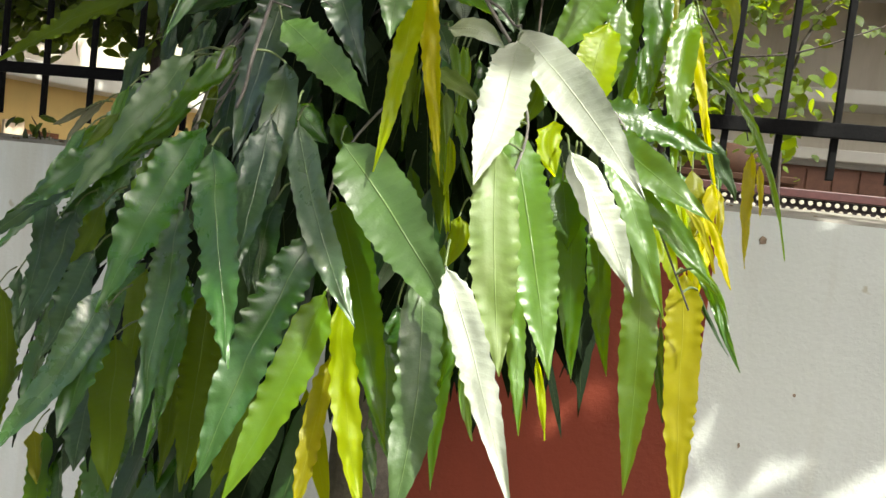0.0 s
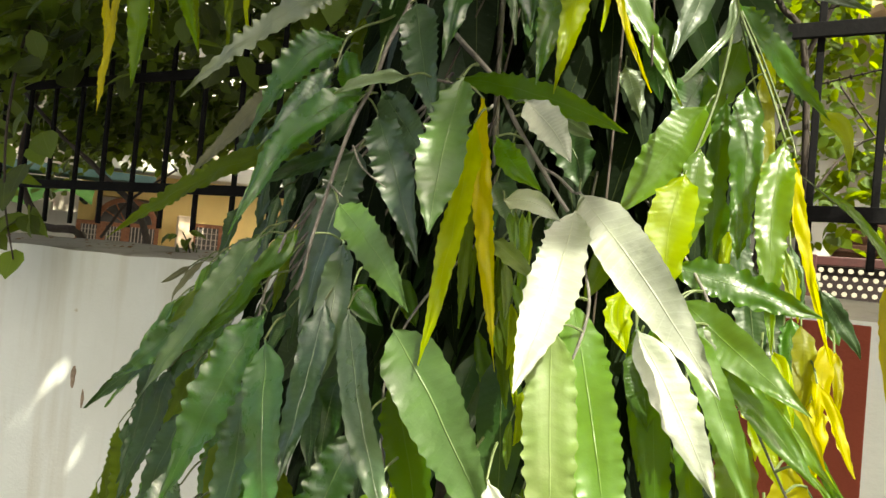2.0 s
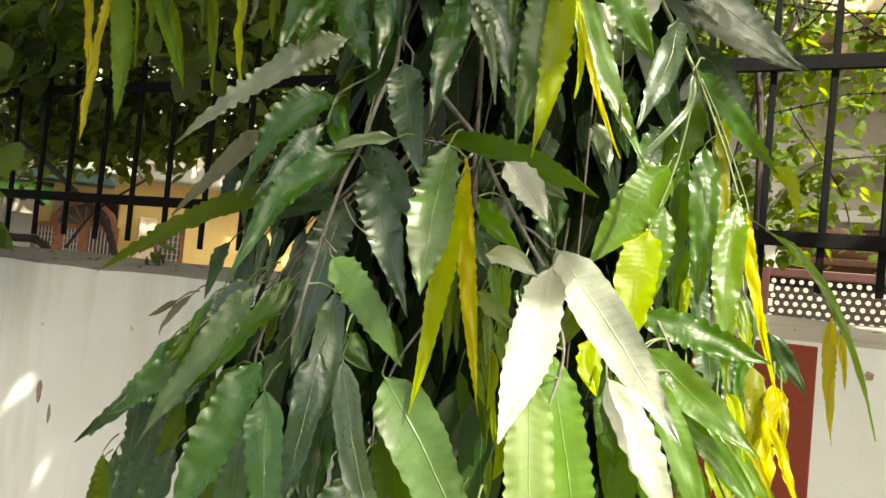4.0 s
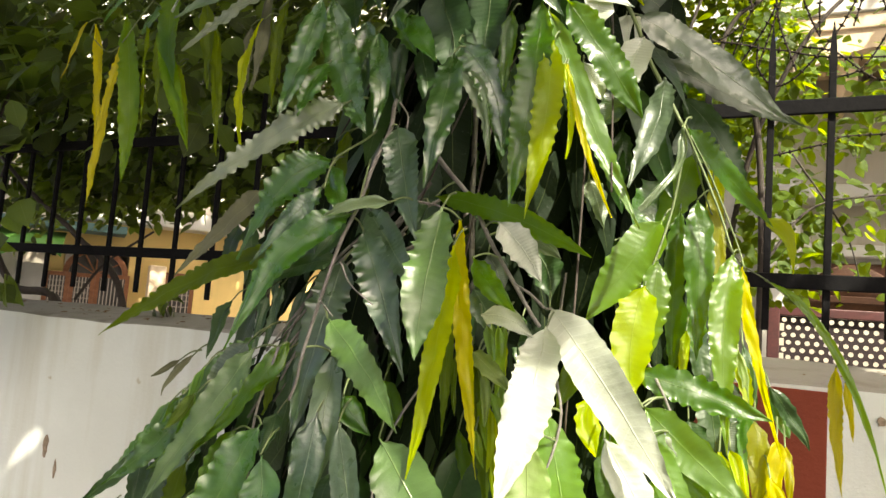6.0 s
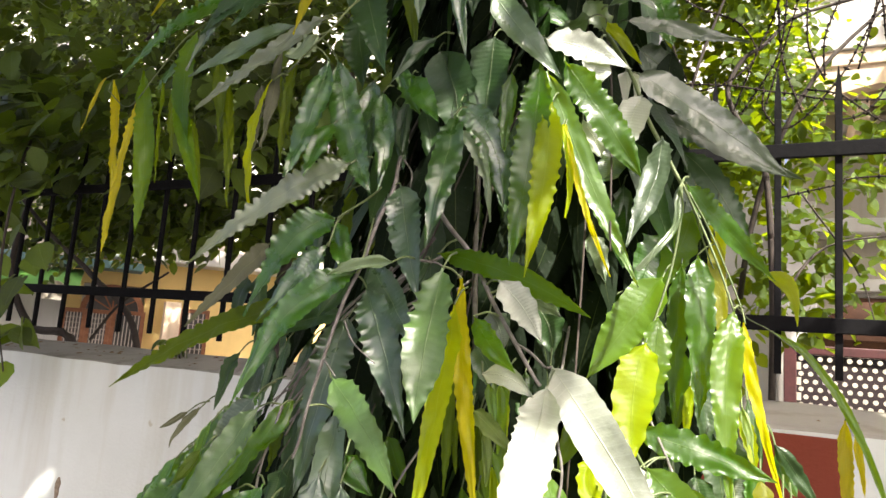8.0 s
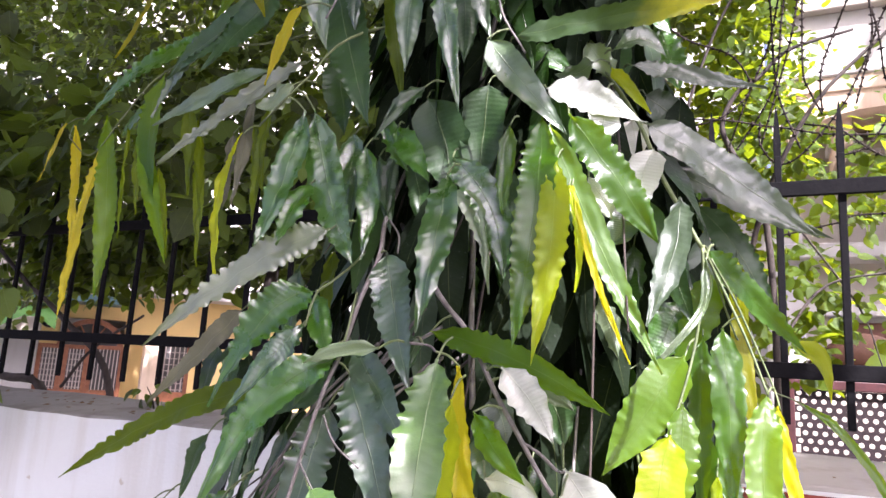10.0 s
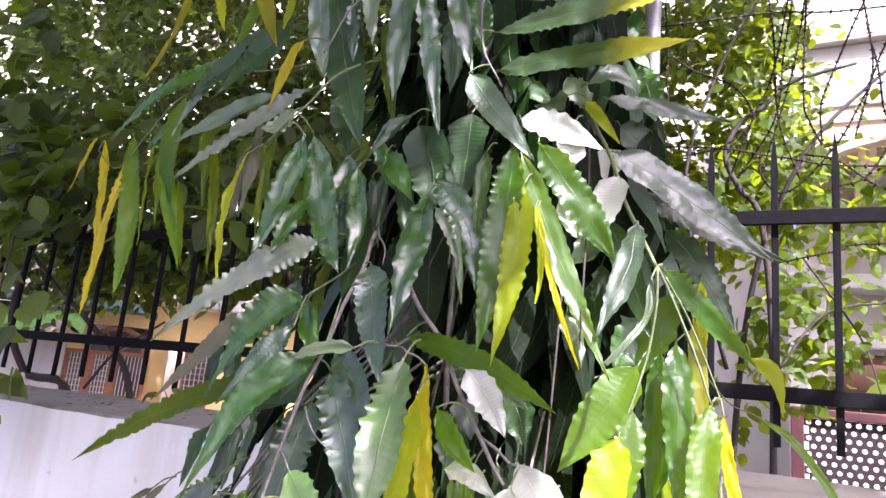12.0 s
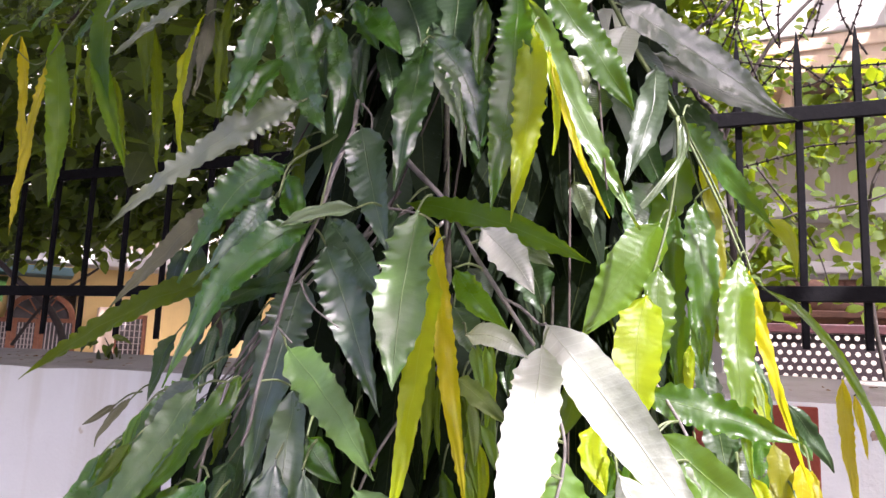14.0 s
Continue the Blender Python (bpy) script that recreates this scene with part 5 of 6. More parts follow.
# inner leaves that can be told apart
rf = random.Random(21)
inner = part("branch", tube([p - tree.location for p in smooth_path([(0.17, 1.17, 2.5), (0.12, 0.98, 2.2), (0.13, 0.92, 1.9), (0.16, 0.90, 1.6)])], 0.003, 6), TWIG, tree, "", True)
count = 0
while count < 170:
    b, t, o = hang(rf, 1.52, 2.35, 0.50, 0.78)
    if o.y > 0.25:
        continue
    lb = bmesh.new()
    mid = (b + t) / 2
    leaf_blade(lb, b, t, rf.uniform(0.020, 0.032), rf.uniform(-50, 50), rf.uniform(-0.03, 0.05), 16, 3, rf, o + Vector((0, 0, 0.3)), 0.6)
    bmesh.ops.translate(lb, verts=lb.verts, vec=-mid)
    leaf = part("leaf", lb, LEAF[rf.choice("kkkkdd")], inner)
    leaf.location = mid - tree.location
    count += 1


def leaf_mass(name, n, seed, z_lo, z_hi, r_lo, r_hi, kinds, seg=8, half=1, sector=(0, 6.2832)):
    rng = random.Random(seed)
    bm = bmesh.new()
    uv = bm.loops.layers.uv.verify()
    marks = []
    for i in range(n):
        b, t, o = hang(rng, z_lo, z_hi, r_lo, r_hi, sector)
        k = rng.randrange(len(kinds))
        leaf_blade(bm, b - tree.location, t - tree.location, rng.uniform(0.024, 0.042), rng.uniform(-60, 60), 0.0, seg, half, rng, o + Vector((0, 0, 0.3)), 0.2, uv)
        marks.extend([k] * (seg * 2 * half))
    ob = part(name, bm, None, tree)
    for k in kinds:
        ob.data.materials.append(LEAF[k])
    ob.data.polygons.foreach_set("material_index", marks)
    return tagged(ob, kind="stuff")


# the lower skirt: long leaves fanning down and outwards in front of the wall
for i in range(150):
    x = rf.uniform(-0.34, 0.24)
    z = rf.uniform(1.30, 1.80)
    y = 0.90 + 0.35 * (x - 0.02) ** 2 + rf.uniform(-0.05, 0.10)
    if (x < -0.20 - 0.30 * (z - 1.55) and z > 1.55) or (x > 0.08 and z < 1.56):
        continue
    b = Vector((x, y, z))
    lean = -0.22 + 0.5 * x if x < 0.1 else 0.05
    t = b + Vector((lean + rf.uniform(-0.12, 0.12), rf.uniform(-0.12, 0.06), -1)).normalized() * rf.uniform(0.13, 0.22)
    if b.x < view_edge(b.y, b.z) + 0.02 or t.x < view_edge(t.y, t.z) + 0.02:
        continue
    lb = bmesh.new()
    mid = (b + t) / 2
    leaf_blade(lb, b, t, rf.uniform(0.030, 0.044), rf.uniform(-25, 25), rf.uniform(-0.03, 0.05), 20, 4, rf, Vector((-0.2, -1, 0.25)), 0.8)
    bmesh.ops.translate(lb, verts=lb.verts, vec=-mid)
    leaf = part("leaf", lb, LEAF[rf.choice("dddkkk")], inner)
    leaf.location = mid - tree.location

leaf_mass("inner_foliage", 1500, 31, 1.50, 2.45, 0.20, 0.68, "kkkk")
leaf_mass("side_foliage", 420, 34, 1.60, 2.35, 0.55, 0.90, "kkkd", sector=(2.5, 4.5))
leaf_mass("lower_foliage", 70, 32, 1.0, 1.40, 0.55, 1.0, "ddggy", sector=(3.2, 4.2))
leaf_mass("upper_foliage", 1500, 33, 2.38, 4.3, 0.25, 1.15, "ddgg")

# hanging bare stems inside the crown
rs = random.Random(5)
for i in range(14):
    a = rs.uniform(3.5, 5.1)
    r = rs.uniform(0.14, 0.31)
    top = Vector((math.cos(a) * r * 0.5, math.sin(a) * r * 0.5, rs.uniform(2.1, 2.5)))
    low = Vector((math.cos(a) * r * 1.2, math.sin(a) * r * 1.2, rs.uniform(1.45, 1.85)))
    path = smooth_path([top, top.lerp(low, 0.5) + Vector((rs.uniform(-0.06, 0.06), rs.uniform(-0.05, 0.05), 0.03)), low])
    part("branch", tube(path, taper(len(path), 0.0016, 0.0009), 6), VINE_BARK, tree, "", True)

# a sheaf of brown twigs that hangs beside the trunk
rs = random.Random(61)
for i in range(16):
    x = 0.02 + rs.uniform(-0.06, 0.07)
    y = 0.87 + rs.uniform(-0.05, 0.05)
    top = Vector((x + 0.05, y + 0.04, rs.uniform(1.78, 1.86))) - tree.location
    low = Vector((x - rs.uniform(0.04, 0.10), y - 0.02, rs.uniform(1.60, 1.70))) - tree.location
    path = smooth_path([top, top.lerp(low, 0.5) + Vector((rs.uniform(-0.02, 0.02), 0, 0.02)), low])
    part("branch", tube(path, taper(len(path), 0.0017, 0.0010), 6), TWIG, tree, "", True)

# ---- creepers behind and over the fence ----
def round_leaf(bm, at, size, rng, uv, droop=0.5):
    """A small oval leaf, pointed at its tip, folded a little on its midrib."""
    way = Vector((rng.uniform(-1, 1), rng.uniform(-1, 0.6), rng.uniform(-1.1, 0.2))).normalized()
    n = Vector((rng.uniform(-0.5, 0.5), rng.uniform(-1, 0.1), rng.uniform(0.1, 1)))
    n = (n - way * n.dot(way)).normalized()
    s = way.cross(n)
    pts = ((0, 0.0), (0.16, 0.26), (0.42, 0.36), (0.70, 0.25), (1.0, 0.0))
    mid = [bm.verts.new(at + way * (u * size) - n * (0.10 * size * u * u)) for u, w in pts]
    for sg in (-1, 1):
        rim = [mid[0]] + [bm.verts.new(at + way * (u * size) + s * (sg * w * size) + n * (0.16 * w * size - 0.10 * size * u * u)) for u, w in pts[1:-1]] + [mid[-1]]
        for i in range(4):
            quad = [mid[i], mid[i + 1], rim[i + 1], rim[i]]
            vs = []
            for q in quad:
                if q not in vs:
                    vs.append(q)
            f = bm.faces.new(vs if sg > 0 else vs[::-1])
            f.smooth = True
            for lp in f.loops:
                k = (mid.index(lp.vert) if lp.vert in mid else rim.index(lp.vert))
                lp[uv].uv = (pts[k][0], 0.5 if lp.vert in mid else 0.5 + 0.5 * sg)


def creeper(name, label, stems, clouds, material, seed, size=(0.045, 0.08), thin=-0.30):
    """Woody stems with a mass of leaves round given middles: (x, y, z, rx, ry, rz, count)."""
    rng = random.Random(seed)
    at = Vector(stems[0][0][0])
    top = thing(name, label, "creeper", at=at)
    for pts, r0, r1 in stems:
        path = smooth_path(pts)
        part("stem", tube([p - at for p in path], taper(len(path), r0, r1), 7), VINE_BARK, top, "", True)
    bm = bmesh.new()
    uv = bm.loops.layers.uv.verify()
    for x, y, z, rx, ry, rz, n in clouds:
        for i in range(n):
            while True:
                u = Vector((rng.uniform(-1, 1), rng.uniform(-1, 1), rng.uniform(-1, 1)))
                if u.length < 1:
                    break
            c = Vector((x + u.x * rx, y + u.y * ry, z + u.z * rz))
            if noise.noise(c * 2.6 + Vector((seed, 0, 0))) < thin:
                continue
            round_leaf(bm, c - at, rng.uniform(*size), rng, uv)
    tagged(part("foliage", bm, material, top), kind="stuff")
    return top


creeper("creeper", "dense dark green creeper climbing over the iron fence",
        [([(-1.9, 1.98, 1.0), (-1.93, 1.94, 1.62), (-2.25, 1.95, 1.70), (-2.5, 2.0, 2.0), (-2.6, 2.2, 2.6), (-2.3, 2.4, 3.2)], 0.020, 0.008),
         ([(-1.60, 1.96, 1.0), (-1.60, 1.94, 1.66), (-1.88, 1.93, 1.90), (-2.2, 1.96, 2.06), (-2.6, 2.0, 2.3)], 0.014, 0.007),
         ([(-1.85, 1.94, 1.66), (-1.70, 1.93, 1.80), (-1.50, 1.95, 1.92)], 0.006, 0.004),
         ([(-1.2, 2.2, 1.0), (-1.25, 2.3, 2.2), (-1.1, 2.5, 3.2), (-1.6, 2.7, 4.0)], 0.03, 0.012)],
        [(-2.4, 2.5, 2.62, 1.5, 0.55, 0.62, 6500), (-1.2, 2.6, 2.75, 0.95, 0.5, 0.75, 4200), (-2.6, 2.9, 3.5, 1.8, 0.7, 0.9, 6500),
         (-3.0, 3.3, 4.4, 2.4, 0.6, 0.7, 5000), (-0.9, 3.2, 4.2, 1.2, 0.5, 0.8, 2500), (-0.5, 2.7, 3.1, 0.7, 0.45, 0.8, 1800), (-3.6, 2.6, 2.7, 0.8, 0.6, 0.9, 2200), (-4.6, 3.3, 3.9, 1.2, 0.6, 1.0, 2600), (-3.4, 3.4, 5.4, 2.0, 0.6, 0.8, 2600), (-1.3, 2.25, 2.22, 0.85, 0.25, 0.20, 900), (-2.3, 2.25, 2.24, 0.7, 0.22, 0.20, 800)],
        LEAF_VINE, 41, thin=-0.19)
creeper("creeper", "creeper sprays with rounded leaves hanging before the wall",
        [([(-1.95, 1.78, 2.5), (-1.75, 1.55, 2.3), (-1.58, 1.42, 2.0), (-1.52, 1.40, 1.75), (-1.45, 1.40, 1.58)], 0.006, 0.002)],
        [(-1.62, 1.42, 2.0, 0.16, 0.10, 0.30, 60), (-1.50, 1.40, 1.66, 0.14, 0.06, 0.12, 14), (-1.75, 1.5, 2.45, 0.25, 0.12, 0.3, 120), (-1.5, 1.72, 2.42, 1.0, 0.05, 0.24, 220), (-2.38, 1.72, 2.65, 0.42, 0.14, 0.65, 420)],
        LEAF_VINE, 43, (0.08, 0.125))
creeper("creeper", "sunlit light green creeper among the barbed wire",
        [([(0.30, 2.3, 1.0), (0.36, 2.25, 2.0), (0.50, 2.15, 2.45), (0.75, 2.2, 2.75)], 0.010, 0.004),
         ([(0.42, 1.99, 1.2), (0.43, 1.99, 1.9), (0.408, 1.98, 2.238), (0.36, 1.98, 2.324), (0.328, 1.98, 2.413), (0.36, 1.99, 2.498), (0.41, 2.0, 2.537), (0.48, 2.02, 2.61), (0.62, 2.06, 2.66)], 0.0085, 0.004),
         ([(0.32, 2.2, 1.9), (0.22, 2.1, 2.35), (0.30, 2.1, 2.7), (0.42, 2.05, 2.9)], 0.006, 0.003),
         ([(0.44, 2.1, 1.9), (0.55, 2.15, 2.05), (0.75, 2.2, 2.10), (1.0, 2.3, 2.22)], 0.004, 0.002),
         ([(0.50, 2.2, 2.2), (0.62, 2.2, 2.0), (0.66, 2.2, 1.86)], 0.003, 0.0015),
         ([(0.9, 2.4, 1.0), (0.8, 2.5, 2.1), (1.1, 2.6, 2.6)], 0.008, 0.003)],
        [(0.23, 2.6, 2.76, 0.39, 0.35, 0.55, 3100), (0.22, 2.9, 2.95, 0.42, 0.3, 0.6, 2200), (0.72, 3.1, 3.0, 0.2, 0.3, 0.25, 30), (0.60, 2.5, 2.44, 0.46, 0.30, 0.16, 520), (0.78, 2.5, 2.20, 0.5, 0.25, 0.16, 240),
         (0.1, 2.9, 3.3, 0.6, 0.4, 0.5, 800), (0.50, 2.25, 2.02, 0.16, 0.10, 0.22, 240), (0.42, 2.3, 1.86, 0.2, 0.12, 0.2, 110), (0.85, 2.4, 1.95, 0.25, 0.2, 0.16, 130)],
        LEAF_VINE_LIGHT, 44, (0.026, 0.056))

sprig_leaves = bmesh.new()
uv = sprig_leaves.loops.layers.uv.verify()
rq = random.Random(52)
wall_sprig = thing("vine_sprig", "small dark green vine sprig rooted on the wall top", "vine", at=(-1.20, 1.76, WALL_TOP))
part("stem", tube([(0.02, 0, -0.02), (0.0, 0.0, 0.03), (-0.015, -0.01, 0.06)], [0.003, 0.0022, 0.0012], 6), VINE_BARK, wall_sprig, "", True)
for k in range(11):
    round_leaf(sprig_leaves, Vector((rq.uniform(-0.05, 0.045), rq.uniform(-0.03, 0.01), rq.uniform(0.015, 0.075))), rq.uniform(0.035, 0.055), rq, uv)
tagged(part("foliage", sprig_leaves, LEAF_VINE, wall_sprig), kind="stuff")

# ---- barbed wire over the fence ----
wire = thing("barbed_wire", "dark rusty coiled barbed wire above the fence", "barbed wire", at=(0.2, FENCE_Y, 2.3))


def barbed(points, r=0.0021, gap=0.021):
    """A wire with small barbs twisted round it at even steps."""
    path = [p - wire.location for p in smooth_path(points, 10)]
    bm = tube(path, r, 5)
    rng = random.Random(len(points))
    run = 0
    for a, b in zip(path, path[1:]):
        step = (b - a).length
        k = gap - run
        while k < step:
            c = a.lerp(b, k / step)
            w = (b - a).normalized()
            u = w.orthogonal().normalized()
            u.rotate(Matrix.Rotation(rng.uniform(0, 6.3), 3, w))
            v = w.cross(u)
            u, v, h = u * rng.uniform(0.0065, 0.0095), v * 0.0042, w * 0.0042
            ends = [bm.verts.new(c + q) for q in (u, v, -u, -v)]
            tips = [bm.verts.new(c + q) for q in (h, -h)]
            for i in range(4):
                bm.faces.new((ends[i], ends[(i + 1) % 4], tips[0]))
                bm.faces.new((ends[(i + 1) % 4], ends[i], tips[1]))
            k += gap
        run = step - (k - gap)
    return bm


rwire = random.Random(9)


def strand(*xz, y=None, sway=0.02):
    y = FENCE_Y + 0.13 if y is None else y
    part("strand", barbed([(x, y + rwire.uniform(-sway, sway), z) for x, z in xz]), BLACK_WIRE, wire, "", True)


part("post", tube([(0.168 - wire.location.x, 0.06, WALL_TOP + 0.02 - wire.location.z), (0.166 - wire.location.x, 0.06, 0.4), (0.170 - wire.location.x, 0.06, 1.1)], 0.0185, 14), PIPE, wire, "grey galvanised pipe post", True)
# level wires
strand((-0.4, 2.80), (0.19, 2.762), (0.44, 2.747), (0.67, 2.737), (1.5, 2.71), (2.6, 2.70))
strand((-0.4, 2.47), (0.24, 2.417), (0.445, 2.382), (0.655, 2.346), (1.4, 2.32), (2.6, 2.33))
strand((0.44, 2.13), (0.56, 2.155), (0.65, 2.173), (1.3, 2.16), (2.6, 2.2))
# loops of the coil that sag over the spear tips
strand((0.50, 2.95), (0.471, 2.785), (0.435, 2.60), (0.391, 2.48), (0.335, 2.325))
strand((0.50, 2.96), (0.48, 2.783), (0.46, 2.634), (0.44, 2.475), (0.36, 2.338))
strand((0.53, 2.95), (0.507, 2.777), (0.484, 2.616), (0.452, 2.488), (0.409, 2.335))
strand((0.44, 2.60), (0.449, 2.467), (0.488, 2.323))
strand((0.52, 2.95), (0.51, 2.777), (0.499, 2.519), (0.511, 2.46), (0.535, 2.402))
strand((0.68, 2.86), (0.62, 2.732), (0.565, 2.596), (0.534, 2.493), (0.535, 2.409))
strand((0.60, 2.90), (0.626, 2.753), (0.64, 2.585), (0.595, 2.458), (0.56, 2.393), (0.491, 2.309), (0.444, 2.295), (0.409, 2.335), (0.409, 2.392))
strand((0.60, 2.42), (0.649, 2.598), (0.69, 2.69), (0.74, 2.85))
strand((0.63, 2.70), (0.647, 2.563), (0.659, 2.465), (0.70, 2.36))
strand((0.20, 2.68), (0.26, 2.633), (0.347, 2.567), (0.385, 2.518), (0.388, 2.473), (0.328, 2.413), (0.25, 2.397))
strand((0.18, 2.85), (0.19, 2.70), (0.20, 2.539), (0.236, 2.435))
strand((0.50, 2.39), (0.565, 2.359), (0.653, 2.294), (0.75, 2.30))
strand((0.41, 2.93), (0.43, 2.793), (0.439, 2.683), (0.441, 2.54))
for k in range(9):
    x = 0.78 + 0.19 * k + rwire.uniform(-0.03, 0.03)
    strand((x + 0.05, 2.95), (x, 2.72), (x - 0.06, 2.48), (x - 0.13, 2.33), (x - 0.20, 2.30))
    strand((x - 0.08, 2.90), (x, 2.70), (x + 0.02, 2.50), (x + 0.08, 2.36))

# ---- perforated sheet and frame behind the fence ----
screen = thing("metal_screen", "maroon framed dark perforated metal screen", "screen", at=(0.54, 3.2, 0))
bm = bmesh.new()
CELL, HOLE = 0.0322, 0.0094
for i in range(56):
    for j in range(12):
        cx, cz = i * CELL + (CELL / 2 if j % 2 else 0), 1.785 - j * CELL * 0.90
        rect = [(-0.5, -0.45), (0, -0.45), (0.5, -0.45), (0.5, 0), (0.5, 0.45), (0, 0.45), (-0.5, 0.45), (-0.5, 0)]
        outer = [bm.verts.new((cx + a * CELL, 0, cz + c * CELL)) for a, c in rect]
        innr = [bm.verts.new((cx + HOLE * math.cos(k), 0, cz + HOLE * math.sin(k))) for k in (math.radians(225 + 45 * q) for q in range(8))]
        for q in range(8):
            bm.faces.new((outer[q], outer[(q + 1) % 8], innr[(q + 1) % 8], innr[q]))
ob = part("perforated_sheet", bm, SHEET, screen, "dark sheet with round holes")
part("frame", boxed((-0.02, -0.02, 1.800), (1.85, 0.02, 1.836), 0.004), MAROON, screen, "maroon rail")
part("frame", boxed((-0.06, -0.022, 0.5), (-0.016, 0.022, 1.840), 0.004), MAROON, screen, "maroon upright")
part("frame", boxed((-0.02, -0.02, 1.37), (1.85, 0.02, 1.41), 0.004), MAROON, screen, "maroon rail")
part("leg", boxed((1.80, -0.022, 0.0), (1.85, 0.022, 1.37), 0.004), MAROON, screen)
part("leg", boxed((-0.06, -0.022, 0.0), (-0.016, 0.022, 0.5), 0.004), MAROON, screen)

# ---- white plinth, added as a pale backing for the holes, with a brown planter trough behind the screen ----
plinth = thing("plinth", "low white plastered plinth added behind the screen", "plinth", at=(1.4, 3.5, 0))
part("body", boxed((-0.88, -0.12, 0), (1.0, 0.2, 1.835), 0.008), CREAM, plinth)
planter = thing("planter", "dark brown curved planter trough on the plinth", "planter", at=(0.83, 3.5, 0))
bm = bmesh.new()
cols = []
for i in range(29):
    x = -0.24 + 0.48 * i / 28
    z = 1.905 + 0.125 * max(0.0, 1 - ((x + 0.04) / 0.20) ** 2)
    cols.append([bm.verts.new((x, y, zz)) for y, zz in ((-0.08, 1.835), (-0.09, z - 0.01), (-0.075, z), (0.075, z), (0.09, z - 0.01), (0.08, 1.835))])
for a, c in zip(cols, cols[1:]):
    for j in range(6):
        bm.faces.new((a[j], a[(j + 1) % 6], c[(j + 1) % 6], c[j]))
bm.faces.new(cols[0][::-1])
bm.faces.new(cols[-1])
bmesh.ops.recalc_face_normals(bm, faces=bm.faces)
part("body", bm, BROWN_POT, planter, "", True)
part("rim", boxed((-0.25, -0.105, 1.87), (0.25, -0.086, 1.90), 0.004), BROWN_POT, planter)
sp = bmesh.new()
uv = sp.loops.layers.uv.verify()
rp = random.Random(8)
for i in range(60):
    round_leaf(sp, Vector((rp.uniform(-0.10, 0.22), rp.uniform(-0.10, 0.05), rp.uniform(1.80, 1.95))), rp.uniform(0.02, 0.045), rp, uv)
tagged(part("foliage", sp, LEAF_VINE_LIGHT, planter), kind="stuff")


# ---- unseen tree, added to shade the path, the walls and the houses ----
shade = thing("unseen_shade_tree", "unseen tree added to cast shade over the path", "tree", at=(-1.5, -2.6, 0))
part("trunk", tube([(0, 0, 0), (0.05, 0.05, 1.2), (0.0, 0.15, 2.4), (0.1, 0.4, 3.4)], [0.17, 0.14, 0.12, 0.09], 12), BARK, shade, "", True)
for tip in ((-1.6, 2.6, 3.9), (1.0, 2.9, 3.8), (2.6, 1.6, 4.0), (0.2, 1.8, 4.3)):
    path = smooth_path([(0.0, 0.15, 2.4), (tip[0] * 0.45, tip[1] * 0.4 + 0.1, 3.2), tip])
    part("limb", tube(path, taper(len(path), 0.07, 0.015), 8), BARK, shade, "", True)
for tip in ((-1.8, 5.4, 6.0), (6.0, 6.4, 6.0), (0.9, 3.7, 5.5)):
    path = smooth_path([(0.05, 0.3, 3.0), (tip[0] * 0.4, tip[1] * 0.35, 4.6), tip])
    part("limb", tube(path, taper(len(path), 0.06, 0.015), 8), BARK, shade, "", True)
bm = bmesh.new()
uv = bm.loops.layers.uv.verify()
rc = random.Random(77)
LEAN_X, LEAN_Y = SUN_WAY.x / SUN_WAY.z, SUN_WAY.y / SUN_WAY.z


# Kept open so that sun flecks land on the wall, panel and leaves.
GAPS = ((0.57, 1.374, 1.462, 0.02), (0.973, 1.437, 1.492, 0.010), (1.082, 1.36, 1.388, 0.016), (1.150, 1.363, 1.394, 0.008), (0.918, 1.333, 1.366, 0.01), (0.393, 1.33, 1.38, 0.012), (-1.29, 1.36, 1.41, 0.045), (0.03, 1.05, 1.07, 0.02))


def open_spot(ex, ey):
    """Whether this spot is left free of leaves so that a sun fleck falls."""
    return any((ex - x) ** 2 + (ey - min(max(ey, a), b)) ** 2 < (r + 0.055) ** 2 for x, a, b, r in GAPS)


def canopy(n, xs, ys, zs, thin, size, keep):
    """Crown leaves placed to block the sun; xs and ys are given where the sun's ray through a leaf meets eye height."""
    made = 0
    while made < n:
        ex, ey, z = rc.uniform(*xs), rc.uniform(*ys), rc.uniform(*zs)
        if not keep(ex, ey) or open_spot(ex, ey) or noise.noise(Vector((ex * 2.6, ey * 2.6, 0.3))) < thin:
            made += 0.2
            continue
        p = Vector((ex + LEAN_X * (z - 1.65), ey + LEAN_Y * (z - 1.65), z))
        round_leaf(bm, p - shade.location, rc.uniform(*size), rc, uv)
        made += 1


# Edge of the shading leaves, set so that the right-hand leaves catch sun.
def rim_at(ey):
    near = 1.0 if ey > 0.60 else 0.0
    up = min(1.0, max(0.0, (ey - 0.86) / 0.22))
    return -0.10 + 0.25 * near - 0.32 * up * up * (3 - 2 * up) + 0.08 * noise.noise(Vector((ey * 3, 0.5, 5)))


# Leaf patches placed out of view to shade the tree, walls and houses.
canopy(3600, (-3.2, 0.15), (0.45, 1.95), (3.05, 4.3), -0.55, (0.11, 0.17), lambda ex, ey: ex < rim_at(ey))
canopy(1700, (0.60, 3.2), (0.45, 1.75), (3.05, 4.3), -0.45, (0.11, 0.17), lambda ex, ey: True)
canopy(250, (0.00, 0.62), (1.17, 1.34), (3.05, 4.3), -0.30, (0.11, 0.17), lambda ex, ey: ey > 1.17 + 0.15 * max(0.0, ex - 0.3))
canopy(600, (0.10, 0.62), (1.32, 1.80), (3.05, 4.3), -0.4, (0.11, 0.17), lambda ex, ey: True)
